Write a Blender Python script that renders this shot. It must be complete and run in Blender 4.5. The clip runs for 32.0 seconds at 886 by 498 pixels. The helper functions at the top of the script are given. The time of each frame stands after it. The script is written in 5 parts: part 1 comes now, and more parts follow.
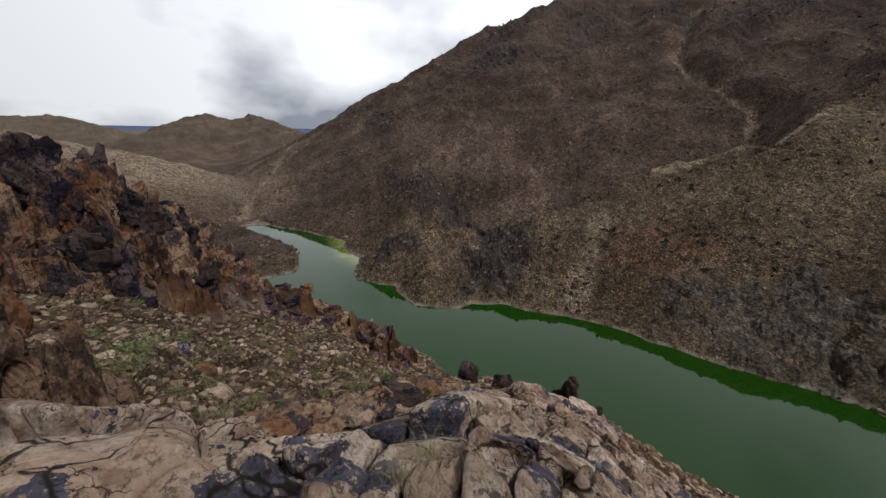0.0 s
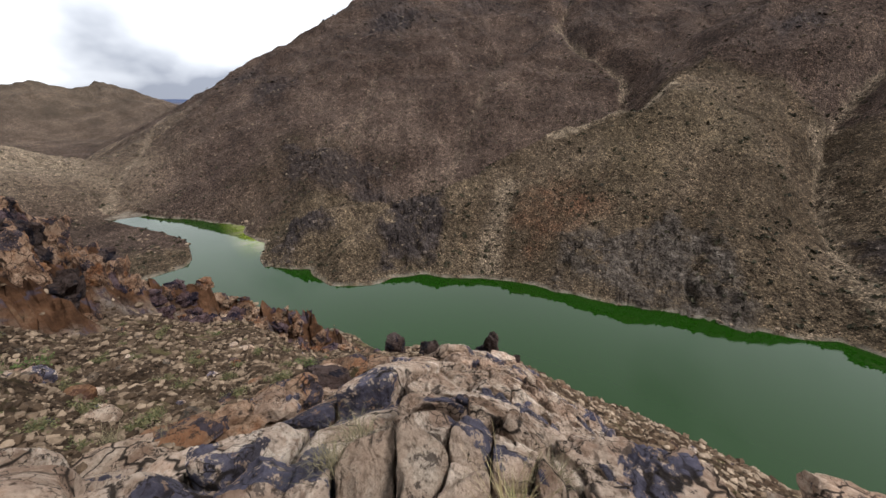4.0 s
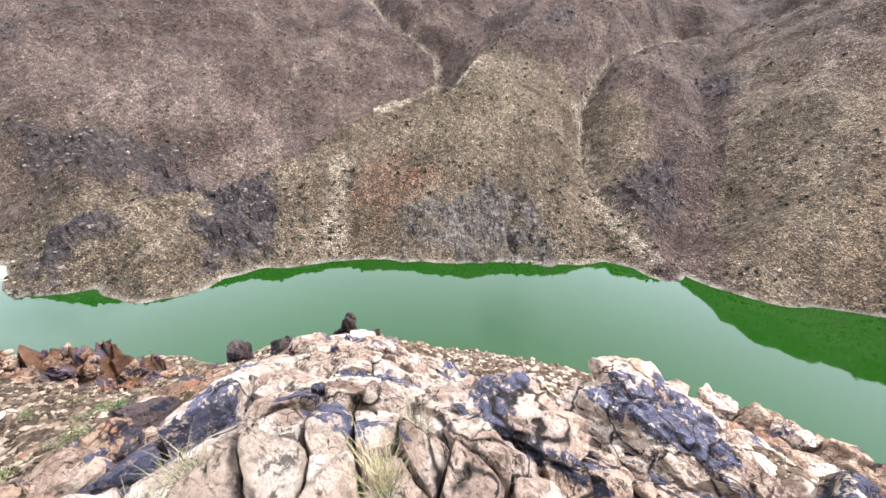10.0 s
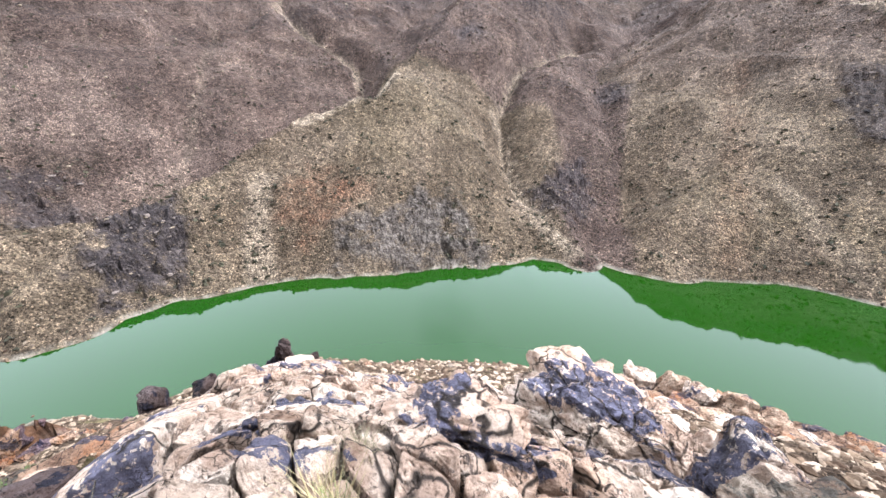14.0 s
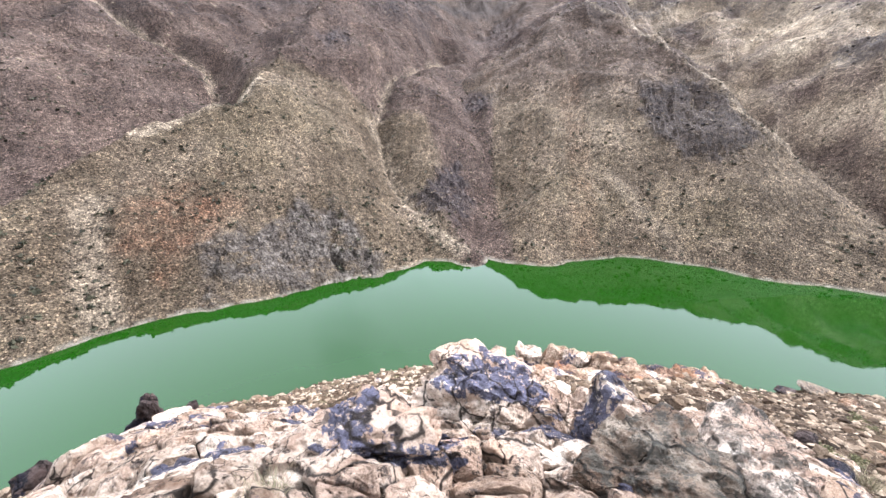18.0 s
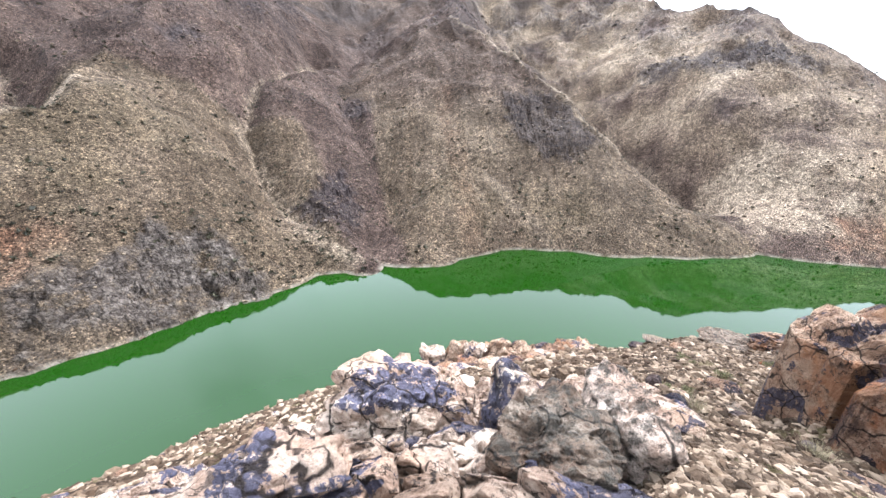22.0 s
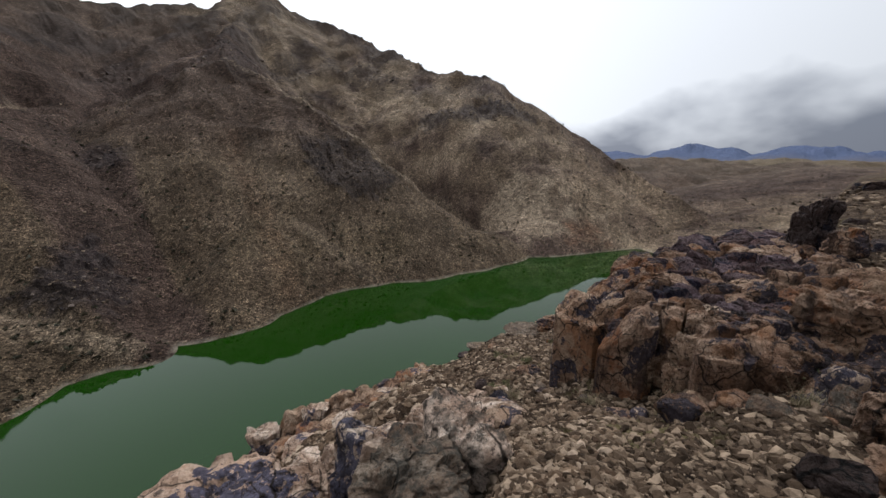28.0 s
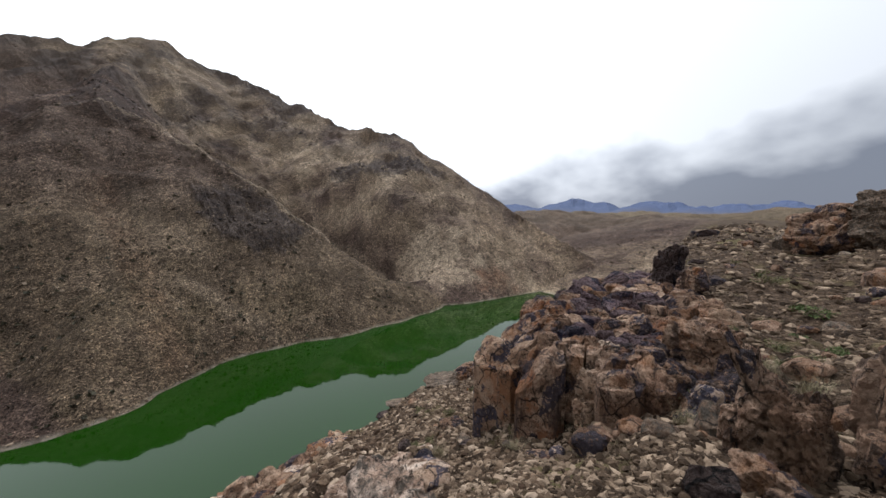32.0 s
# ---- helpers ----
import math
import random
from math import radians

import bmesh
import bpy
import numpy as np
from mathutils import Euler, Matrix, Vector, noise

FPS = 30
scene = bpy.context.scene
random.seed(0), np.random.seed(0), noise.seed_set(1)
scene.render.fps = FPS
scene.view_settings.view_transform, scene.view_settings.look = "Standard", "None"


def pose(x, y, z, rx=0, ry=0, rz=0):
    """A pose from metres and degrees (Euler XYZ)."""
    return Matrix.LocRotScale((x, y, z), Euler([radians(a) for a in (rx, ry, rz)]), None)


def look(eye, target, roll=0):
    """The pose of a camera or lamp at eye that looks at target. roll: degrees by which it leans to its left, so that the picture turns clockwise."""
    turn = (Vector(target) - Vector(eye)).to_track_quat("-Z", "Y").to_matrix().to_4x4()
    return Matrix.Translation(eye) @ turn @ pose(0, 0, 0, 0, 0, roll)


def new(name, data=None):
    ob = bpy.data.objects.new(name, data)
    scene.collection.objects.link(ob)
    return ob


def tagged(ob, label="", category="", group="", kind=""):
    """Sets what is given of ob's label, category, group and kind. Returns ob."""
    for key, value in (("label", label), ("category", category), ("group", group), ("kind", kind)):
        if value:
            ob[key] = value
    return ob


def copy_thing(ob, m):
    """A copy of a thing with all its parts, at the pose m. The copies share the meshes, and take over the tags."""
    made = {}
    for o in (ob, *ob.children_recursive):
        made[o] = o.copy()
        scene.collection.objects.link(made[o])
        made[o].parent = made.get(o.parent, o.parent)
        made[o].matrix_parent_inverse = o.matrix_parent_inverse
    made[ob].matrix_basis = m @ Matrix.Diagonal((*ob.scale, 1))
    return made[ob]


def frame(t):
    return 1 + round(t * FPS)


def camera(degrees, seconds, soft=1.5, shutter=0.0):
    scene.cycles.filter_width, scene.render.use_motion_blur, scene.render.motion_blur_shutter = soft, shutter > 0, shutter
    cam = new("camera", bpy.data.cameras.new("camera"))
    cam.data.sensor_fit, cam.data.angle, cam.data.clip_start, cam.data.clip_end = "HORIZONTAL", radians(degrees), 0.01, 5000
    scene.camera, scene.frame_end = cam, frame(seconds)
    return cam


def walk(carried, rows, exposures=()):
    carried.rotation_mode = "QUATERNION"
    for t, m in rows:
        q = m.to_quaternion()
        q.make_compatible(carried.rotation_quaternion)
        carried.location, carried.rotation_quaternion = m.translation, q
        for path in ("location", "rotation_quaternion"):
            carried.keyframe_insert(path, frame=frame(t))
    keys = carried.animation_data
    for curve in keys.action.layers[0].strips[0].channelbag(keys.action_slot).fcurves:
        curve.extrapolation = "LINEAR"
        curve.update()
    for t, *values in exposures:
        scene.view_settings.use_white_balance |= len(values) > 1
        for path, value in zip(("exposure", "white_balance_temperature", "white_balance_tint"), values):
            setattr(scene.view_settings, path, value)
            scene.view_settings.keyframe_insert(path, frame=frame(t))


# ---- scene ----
# The camera: a slow handheld pan from a rock spur above a green mountain reservoir. Water level is z = 0.
cam = camera(102.4, 32.0)
# seconds, place, turn to the left, tilt, lean
ROWS = [
    (0, 0.06, 0.06, 39.86, 66.07, -17.23, 0.51),
    (0.5, 0.06, 0.07, 39.86, 64.05, -17.91, 0.45),
    (1, 0.06, 0.08, 39.84, 62.32, -18.74, -0.30),
    (1.5, 0.04, 0.09, 39.83, 59.82, -19.61, -0.33),
    (2, 0.02, 0.10, 39.80, 57.52, -19.92, -0.30),
    (2.5, 0.01, 0.11, 39.79, 56.45, -20.05, -0.37),
    (3, 0.01, 0.12, 39.78, 54.51, -20.62, 0.08),
    (3.5, -0.01, 0.12, 39.77, 53.12, -21.12, -0.06),
    (5.5, -0.03, 0.16, 39.74, 47.39, -23.41, -0.84),
    (6, -0.02, 0.16, 39.74, 45.23, -24.24, -0.87),
    (6.5, -0.02, 0.17, 39.73, 42.19, -24.65, -0.31),
    (7, -0.01, 0.18, 39.73, 39.43, -25.34, -0.11),
    (7.5, -0.02, 0.19, 39.72, 36.96, -25.92, 0.62),
    (8, -0.01, 0.19, 39.71, 33.33, -26.08, 0.99),
    (8.5, -0.01, 0.20, 39.71, 30.68, -25.98, 1.43),
    (9, -0.00, 0.21, 39.70, 29.20, -25.57, 0.82),
    (9.5, 0.00, 0.21, 39.70, 27.29, -24.75, 1.12),
    (10, 0.01, 0.21, 39.70, 25.51, -25.01, 1.45),
    (10.5, 0.01, 0.21, 39.69, 24.58, -24.49, 1.21),
    (11, 0.01, 0.22, 39.69, 22.84, -24.82, 1.56),
    (11.5, 0.02, 0.22, 39.69, 21.85, -24.63, 1.17),
    (12, 0.03, 0.21, 39.69, 20.17, -24.62, 0.91),
    (12.5, 0.03, 0.21, 39.70, 18.49, -24.78, 1.16),
    (13, 0.03, 0.21, 39.69, 17.02, -24.27, 1.28),
    (13.5, 0.04, 0.21, 39.69, 15.71, -23.82, 1.31),
    (14, 0.05, 0.20, 39.70, 14.27, -23.26, 0.90),
    (14.5, 0.06, 0.21, 39.69, 12.06, -23.02, 0.93),
    (16.5, 0.04, 0.12, 39.77, 3.31, -22.48, 0.97),
    (17, 0.05, 0.13, 39.77, 0.00, -22.06, 1.13),
    (17.5, 0.05, 0.13, 39.77, -1.90, -21.92, 1.13),
    (18, 0.06, 0.13, 39.78, -4.31, -21.91, 1.34),
    (18.5, 0.06, 0.13, 39.78, -6.09, -21.74, 1.41),
    (19, 0.06, 0.14, 39.78, -9.42, -21.53, 1.38),
    (19.5, 0.07, 0.15, 39.78, -11.55, -21.66, 0.52),
    (20, 0.08, 0.16, 39.78, -14.02, -20.95, 0.33),
    (20.5, 0.07, 0.17, 39.78, -15.39, -21.16, 0.54),
    (21, 0.08, 0.18, 39.78, -18.46, -21.11, 0.87),
    (21.5, 0.08, 0.18, 39.77, -20.73, -20.23, 1.07),
    (22, 0.08, 0.18, 39.78, -22.38, -20.48, 1.91),
    (22.5, 0.08, 0.18, 39.78, -24.21, -20.23, 2.33),
    (23, 0.08, 0.18, 39.78, -26.17, -19.03, 2.71),
    (23.5, 0.08, 0.18, 39.79, -27.71, -18.52, 2.78),
    (24, 0.09, 0.19, 39.80, -30.90, -18.40, 2.12),
    (24.5, 0.10, 0.20, 39.80, -33.69, -18.23, 2.35),
    (25, 0.12, 0.21, 39.82, -36.56, -18.29, 1.55),
    (25.5, 0.13, 0.21, 39.83, -39.27, -18.26, 0.54),
    (27.5, 0.11, 0.12, 39.94, -49.44, -14.24, 0.39),
    (28, 0.12, 0.12, 39.94, -51.54, -13.78, 0.06),
    (28.5, 0.12, 0.12, 39.95, -53.33, -12.79, -0.16),
    (29, 0.12, 0.11, 39.96, -55.24, -11.71, -0.16),
    (29.5, 0.12, 0.11, 39.96, -56.97, -10.66, 0.23),
    (30, 0.08, 0.12, 39.97, -59.01, -10.00, 0.82),
    (30.5, 0.05, 0.13, 39.99, -60.53, -8.85, 1.33),
    (31, 0.03, 0.12, 40.00, -62.07, -7.54, 1.05),
    (31.5, 0.02, 0.13, 40.02, -63.43, -7.25, 0.80),
    (32, -0.00, 0.12, 40.02, -65.33, -5.71, 0.21),
]
walk(cam, [(t, Matrix.Translation((x, y, z)) @ pose(0, 0, 0, 90 + tilt, 0, turn) @ pose(0, 0, 0, 0, 0, lean))
           for t, x, y, z, turn, tilt, lean in ROWS],
     [(t, e, k, 10) for t, e, k in ((0, -0.98, 6250), (1, -0.72, 6250), (3.5, -0.42, 6250), (5.5, 0.1, 6150), (7, 0.75, 5900), (9, 1.3, 5650), (17, 1.4, 5550), (21, 1.4, 5550), (23.5, 1.1, 5600), (25, -0.35, 6050), (28, -0.7, 6050), (32, -0.35, 6000))])

# ---------------------------------------------------------------- light
SUN_AZ, SUN_EL = radians(62), radians(47)      # ahead and to the right, veiled by cloud


def make_world():
    w = bpy.data.worlds.new("overcast_sky")
    scene.world = w
    w.use_nodes = True
    nt = w.node_tree
    nt.nodes.clear()
    N = nt.nodes.new
    out, bg = N("ShaderNodeOutputWorld"), N("ShaderNodeBackground")
    sky = N("ShaderNodeTexSky")
    sky.sky_type, sky.sun_disc = "NISHITA", False
    sky.sun_elevation, sky.sun_rotation = SUN_EL, SUN_AZ
    sky.dust_density, sky.air_density = 3.0, 1.0
    skyv = N("ShaderNodeVectorMath")
    skyv.operation = "SCALE"
    skyv.inputs["Scale"].default_value = 0.06
    tc = N("ShaderNodeTexCoord")
    sep = N("ShaderNodeSeparateXYZ")
    # flatten the cloud layer overhead: direction / (height + k)
    add = N("ShaderNodeMath"); add.operation = "ADD"; add.inputs[1].default_value = 0.62
    mx = N("ShaderNodeMath"); mx.operation = "MAXIMUM"; mx.inputs[1].default_value = 0.0
    div = N("ShaderNodeVectorMath"); div.operation = "DIVIDE"
    comb = N("ShaderNodeCombineXYZ")
    n1 = N("ShaderNodeTexNoise"); n1.inputs["Scale"].default_value = 1.0; n1.inputs["Detail"].default_value = 5; n1.inputs["Roughness"].default_value = 0.52
    n2 = N("ShaderNodeTexNoise"); n2.inputs["Scale"].default_value = 2.1; n2.inputs["Detail"].default_value = 6
    ramp = N("ShaderNodeValToRGB")
    ramp.color_ramp.elements[0].position, ramp.color_ramp.elements[0].color = 0.33, (0.44, 0.47, 0.55, 1)
    ramp.color_ramp.elements[1].position, ramp.color_ramp.elements[1].color = 0.56, (1.58, 1.59, 1.60, 1)
    hor = N("ShaderNodeMapRange"); hor.inputs[1].default_value, hor.inputs[2].default_value = 0.03, 0.26
    hor.inputs[3].default_value, hor.inputs[4].default_value = -0.13, 0.17
    mixn = N("ShaderNodeMath"); mixn.operation = "MULTIPLY_ADD"; mixn.inputs[1].default_value = 0.35
    sm = N("ShaderNodeMath"); sm.operation = "ADD"
    mix = N("ShaderNodeMixRGB"); mix.inputs[0].default_value = 0.9
    L = nt.links.new
    L(tc.outputs["Generated"], sep.inputs[0])
    L(sep.outputs["Z"], mx.inputs[0]); L(mx.outputs[0], add.inputs[0])
    for i in range(3):
        L(add.outputs[0], comb.inputs[i])
    L(tc.outputs["Generated"], div.inputs[0]); L(comb.outputs[0], div.inputs[1])
    shift = N("ShaderNodeVectorMath"); shift.operation = "ADD"; shift.inputs[1].default_value = (2.3, 0.4, 1.1)
    L(div.outputs[0], shift.inputs[0])
    L(shift.outputs[0], n1.inputs["Vector"]); L(shift.outputs[0], n2.inputs["Vector"])
    L(n2.outputs["Fac"], mixn.inputs[0]); L(n1.outputs["Fac"], mixn.inputs[2])
    L(mx.outputs[0], hor.inputs[0])
    half = N("ShaderNodeMath"); half.operation = "MULTIPLY_ADD"; half.inputs[1].default_value, half.inputs[2].default_value = 1.35, -0.34
    L(mixn.outputs[0], half.inputs[0])
    L(half.outputs[0], sm.inputs[0]); L(hor.outputs[0], sm.inputs[1])
    # a heavier cloud bank stands over the lower end of the valley
    bank = N("ShaderNodeVectorMath"); bank.operation = "DOT_PRODUCT"; bank.inputs[1].default_value = (0.97, -0.22, 0.05)
    bankf = N("ShaderNodeMapRange"); bankf.inputs[1].default_value, bankf.inputs[2].default_value = 0.66, 0.98
    bankf.inputs[3].default_value, bankf.inputs[4].default_value = 0.0, -0.23
    L(tc.outputs["Generated"], bank.inputs[0]); L(bank.outputs["Value"], bankf.inputs[0])
    sm2 = N("ShaderNodeMath"); sm2.operation = "ADD"
    L(sm.outputs[0], sm2.inputs[0]); L(bankf.outputs[0], sm2.inputs[1])
    L(sm2.outputs[0], ramp.inputs[0])
    L(sky.outputs[0], skyv.inputs[0])
    L(skyv.outputs[0], mix.inputs[1]); L(ramp.outputs[0], mix.inputs[2])
    # the cloud glows ahead to the left and greys off on the far side
    dot = N("ShaderNodeVectorMath"); dot.operation = "DOT_PRODUCT"
    dot.inputs[1].default_value = (-0.30, 0.77, 0.56)
    glow = N("ShaderNodeMapRange")
    glow.inputs[1].default_value, glow.inputs[2].default_value, glow.inputs[3].default_value, glow.inputs[4].default_value = -0.50, 0.85, 0.74, 1.62
    L(tc.outputs["Generated"], dot.inputs[0]); L(dot.outputs["Value"], glow.inputs[0])
    lit = N("ShaderNodeVectorMath"); lit.operation = "SCALE"
    L(mix.outputs[0], lit.inputs[0]); L(glow.outputs[0], lit.inputs["Scale"])
    L(lit.outputs[0], bg.inputs[0])
    bg.inputs[1].default_value = 1.0
    L(bg.outputs[0], out.inputs[0])


make_world()
sun = new("sun", bpy.data.lights.new("sun", "SUN"))
sun.data.energy, sun.data.angle, sun.data.color = 5.0, radians(4), (1.0, 0.97, 0.93)
sun.matrix_world = look((math.sin(SUN_AZ) * math.cos(SUN_EL) * 100, math.cos(SUN_AZ) * math.cos(SUN_EL) * 100, math.sin(SUN_EL) * 100), (0, 0, 0))


# ---------------------------------------------------------------- noise in numpy
def _hash(ix, iy, seed):
    h = (ix.astype(np.int64) * 374761393 + iy.astype(np.int64) * 668265263 + seed * 982451653) & 0xFFFFFFFF
    h = ((h ^ (h >> 13)) * 1274126177) & 0xFFFFFFFF
    h = ((h ^ (h >> 16)) * 2246822519) & 0xFFFFFFFF
    return ((h ^ (h >> 15)) & 0xFFFFFF) / float(0xFFFFFF)


def vnoise(x, y, seed=0):
    """Smooth gradient noise, about -0.7 to 0.7."""
    ix, iy = np.floor(x), np.floor(y)
    fx, fy = x - ix, y - iy
    u, v = fx * fx * fx * (fx * (fx * 6 - 15) + 10), fy * fy * fy * (fy * (fy * 6 - 15) + 10)

    def g(dx, dy):
        a = _hash(ix + dx, iy + dy, seed) * 2 * np.pi
        return np.cos(a) * (fx - dx) + np.sin(a) * (fy - dy)
    a = g(0, 0) * (1 - u) + g(1, 0) * u
    b = g(0, 1) * (1 - u) + g(1, 1) * u
    return a * (1 - v) + b * v


def fbm(x, y, octaves=4, seed=0, gain=0.5):
    out, amp = np.zeros_like(x), 1.0
    for o in range(octaves):
        out += amp * vnoise(x * 2 ** o + 17.3 * o, y * 2 ** o - 9.1 * o, seed + o)
        amp *= gain
    return out


def blocks(x, y, seed=0, tilt=0.6):
    """Broken rock: tilted flat facets, one a cell, parted by joints. Gives the height (about -1 to 1) and the distance to the joint."""
    ix, iy = np.floor(x), np.floor(y)
    f1 = np.full(x.shape, 9.0)
    f2 = np.full(x.shape, 9.0)
    h = np.zeros(x.shape)
    for dx in (-1, 0, 1):
        for dy in (-1, 0, 1):
            cx, cy = ix + dx, iy + dy
            px, py = cx + _hash(cx, cy, seed), cy + _hash(cx, cy, seed + 1)
            ex, ey = x - px, y - py
            d = np.maximum(np.abs(ex), np.abs(ey)) * 0.5 + 0.5 * np.sqrt(ex * ex + ey * ey)
            hh = (_hash(cx, cy, seed + 2) * 2 - 1) * 0.6 + tilt * (ex * (_hash(cx, cy, seed + 3) * 2 - 1) + ey * (_hash(cx, cy, seed + 4) * 2 - 1))
            near = d < f1
            f2 = np.where(near, f1, np.minimum(f2, d))
            h = np.where(near, hh, h)
            f1 = np.where(near, d, f1)
    return h, f2 - f1


def sstep(a, b, x):
    t = np.clip((x - a) / (b - a), 0, 1)
    return t * t * (3 - 2 * t)


def blob(x, y, cx, cy, r, seed=0):
    """A patch with a ragged edge: 1 inside, 0 outside."""
    d = np.hypot(x - cx, y - cy) / r
    out = np.zeros_like(x)
    m = d < 2.0
    if m.any():
        out[m] = sstep(1.35, 0.35, d[m] + 0.55 * fbm(x[m] / r * 1.7, y[m] / r * 1.7, 4, seed + 50))
    return out


def where_only(mask, fn, x, y, fill=0.0):
    """fn(x, y) worked out inside the mask alone."""
    out = np.full(x.shape, fill)
    if mask.any():
        out[mask] = fn(x[mask], y[mask])
    return out


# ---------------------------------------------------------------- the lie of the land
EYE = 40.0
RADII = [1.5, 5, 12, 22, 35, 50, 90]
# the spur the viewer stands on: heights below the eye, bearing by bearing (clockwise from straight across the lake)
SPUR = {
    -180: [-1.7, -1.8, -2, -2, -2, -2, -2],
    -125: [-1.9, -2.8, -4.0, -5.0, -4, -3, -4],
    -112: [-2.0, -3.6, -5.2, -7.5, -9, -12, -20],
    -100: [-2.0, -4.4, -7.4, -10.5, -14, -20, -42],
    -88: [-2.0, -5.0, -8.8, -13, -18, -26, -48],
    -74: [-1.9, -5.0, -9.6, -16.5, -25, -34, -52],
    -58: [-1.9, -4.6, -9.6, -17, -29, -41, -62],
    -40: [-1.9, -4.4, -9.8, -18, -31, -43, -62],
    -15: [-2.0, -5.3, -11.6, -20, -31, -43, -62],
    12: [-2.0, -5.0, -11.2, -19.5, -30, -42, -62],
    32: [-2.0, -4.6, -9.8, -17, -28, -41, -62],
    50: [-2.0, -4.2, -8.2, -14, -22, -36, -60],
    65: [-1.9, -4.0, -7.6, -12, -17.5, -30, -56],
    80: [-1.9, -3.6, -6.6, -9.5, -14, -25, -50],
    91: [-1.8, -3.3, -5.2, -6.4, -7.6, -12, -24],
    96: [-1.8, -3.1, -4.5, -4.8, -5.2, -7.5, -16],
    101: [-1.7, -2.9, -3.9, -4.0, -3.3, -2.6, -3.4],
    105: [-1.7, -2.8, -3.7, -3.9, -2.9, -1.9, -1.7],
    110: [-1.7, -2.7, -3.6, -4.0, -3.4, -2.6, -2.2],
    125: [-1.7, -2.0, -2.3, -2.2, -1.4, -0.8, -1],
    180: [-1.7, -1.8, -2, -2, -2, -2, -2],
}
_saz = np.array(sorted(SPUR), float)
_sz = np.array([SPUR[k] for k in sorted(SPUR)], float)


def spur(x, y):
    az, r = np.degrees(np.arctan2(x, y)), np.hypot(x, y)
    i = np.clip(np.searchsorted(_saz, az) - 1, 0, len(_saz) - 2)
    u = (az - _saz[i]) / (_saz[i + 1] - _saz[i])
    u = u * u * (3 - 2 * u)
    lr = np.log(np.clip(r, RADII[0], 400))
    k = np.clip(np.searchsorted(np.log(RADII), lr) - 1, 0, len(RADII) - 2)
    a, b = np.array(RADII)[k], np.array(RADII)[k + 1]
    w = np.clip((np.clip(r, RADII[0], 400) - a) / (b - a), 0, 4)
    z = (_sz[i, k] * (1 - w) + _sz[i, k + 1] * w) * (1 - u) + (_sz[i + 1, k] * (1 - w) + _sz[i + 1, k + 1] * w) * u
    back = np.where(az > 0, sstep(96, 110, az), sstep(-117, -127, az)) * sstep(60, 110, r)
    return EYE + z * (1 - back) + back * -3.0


def ridge(x, y, pts, slope, flat=0.0):
    """A crest line with even flanks."""
    best = np.full(x.shape, -1e3)
    for (ax, ay, az), (bx, by, bz) in zip(pts, pts[1:]):
        dx, dy = bx - ax, by - ay
        t = np.clip(((x - ax) * dx + (y - ay) * dy) / (dx * dx + dy * dy), 0, 1)
        d = np.maximum(np.hypot(x - ax - t * dx, y - ay - t * dy) - flat, 0)
        best = np.maximum(best, az + t * (bz - az) - slope * d)
    return best


NOSE = [(-91, 52, 13), (-85, 80, 21), (-77, 108, 32), (-62, 130, 40), (-59, 152, 51), (-60, 168, 51), (-58, 196, 66), (-50, 260, 100), (-40, 400, 165)]
NOSE_FOOT = [(-91, 52, 13), (-85, 36, 7), (-81, 30, 3.5)]
BAY_FOOT = [(-112, 48, 11), (-97, 27, 2.5)]
NOSE_SIDE = [(-91, 52, 13), (-102, 34, 12), (-99, 21, 2)]
FAN = [(2, 118, 18), (15, 93, 3.5)]
FAN_2 = [(52, 122, 21), (33, 100, 7), (27, 94, 3.5)]
GULLIES = [([(12, 91), (5, 98), (-1, 108), (-8, 136), (-20, 168), (-14, 202), (4, 250), (20, 300)], 13, 17), ([(-66, 138), (-66, 150), (-88, 176), (-103, 203), (-130, 212), (-169, 232), (-205, 300)], 9, 13),
           ([(150, 88), (158, 110), (168, 165), (166, 250), (190, 340)], 20, 42), ([(-92, 62), (-112, 92), (-140, 130), (-175, 185)], 4, 12), ([(-122, 40), (-150, 66), (-200, 110)], 3, 10), ([(58, 96), (66, 150), (72, 200)], 1.0, 6)]
STEEP_SPUR = [(-101, 21, -1), (-140, 53, 21), (-186, 97, 48), (-219, 140, 71), (-270, 215, 130)]
LEFT_LOW = [(-470, 20, 36), (-418, 38, 41), (-390, 87, 60), (-351, 145, 88)]
LEFT_HIGH = [(-351, 145, 88), (-334, 201, 142), (-330, 260, 170), (-302, 360, 193), (-60, 560, 225)]
CONE = [(98, 240, 99), (109, 202, 80), (120, 146, 49), (127, 113, 31), (134, 88, 16), (129, 70, 0)]
CONE_BACK = [(98, 240, 99), (128, 310, 126), (200, 430, 190)]
RIGHT_MOUNTAIN = [(-60, 560, 225), (98, 531, 194), (165, 520, 210), (190, 505, 213), (250, 478, 238), (290, 425, 208), (268, 230, 120), (266, 170, 108), (268, 150, 93), (260, 103, 50), (262, 67, 42), (239, 23, 22), (215, -2, 6)]
WHALEBACK = [(-9.0, 9.5, 0), (-6.6, 5.2, 0), (-4.2, 2.0, 0), (-2.7, 0.6, 0), (-2.6, -1.0, 0)]
WALL_LEFT = [(-21, -11.5, 38.3), (-24, -9.5, 38), (-28, -8.8, 35.2), (-33, -6.9, 32.6), (-36, -3.8, 27.5), (-36, 0.6, 25), (-35.5, 5.6, 21.5), (-32, 10.5, 18), (-30, 14, 10)]
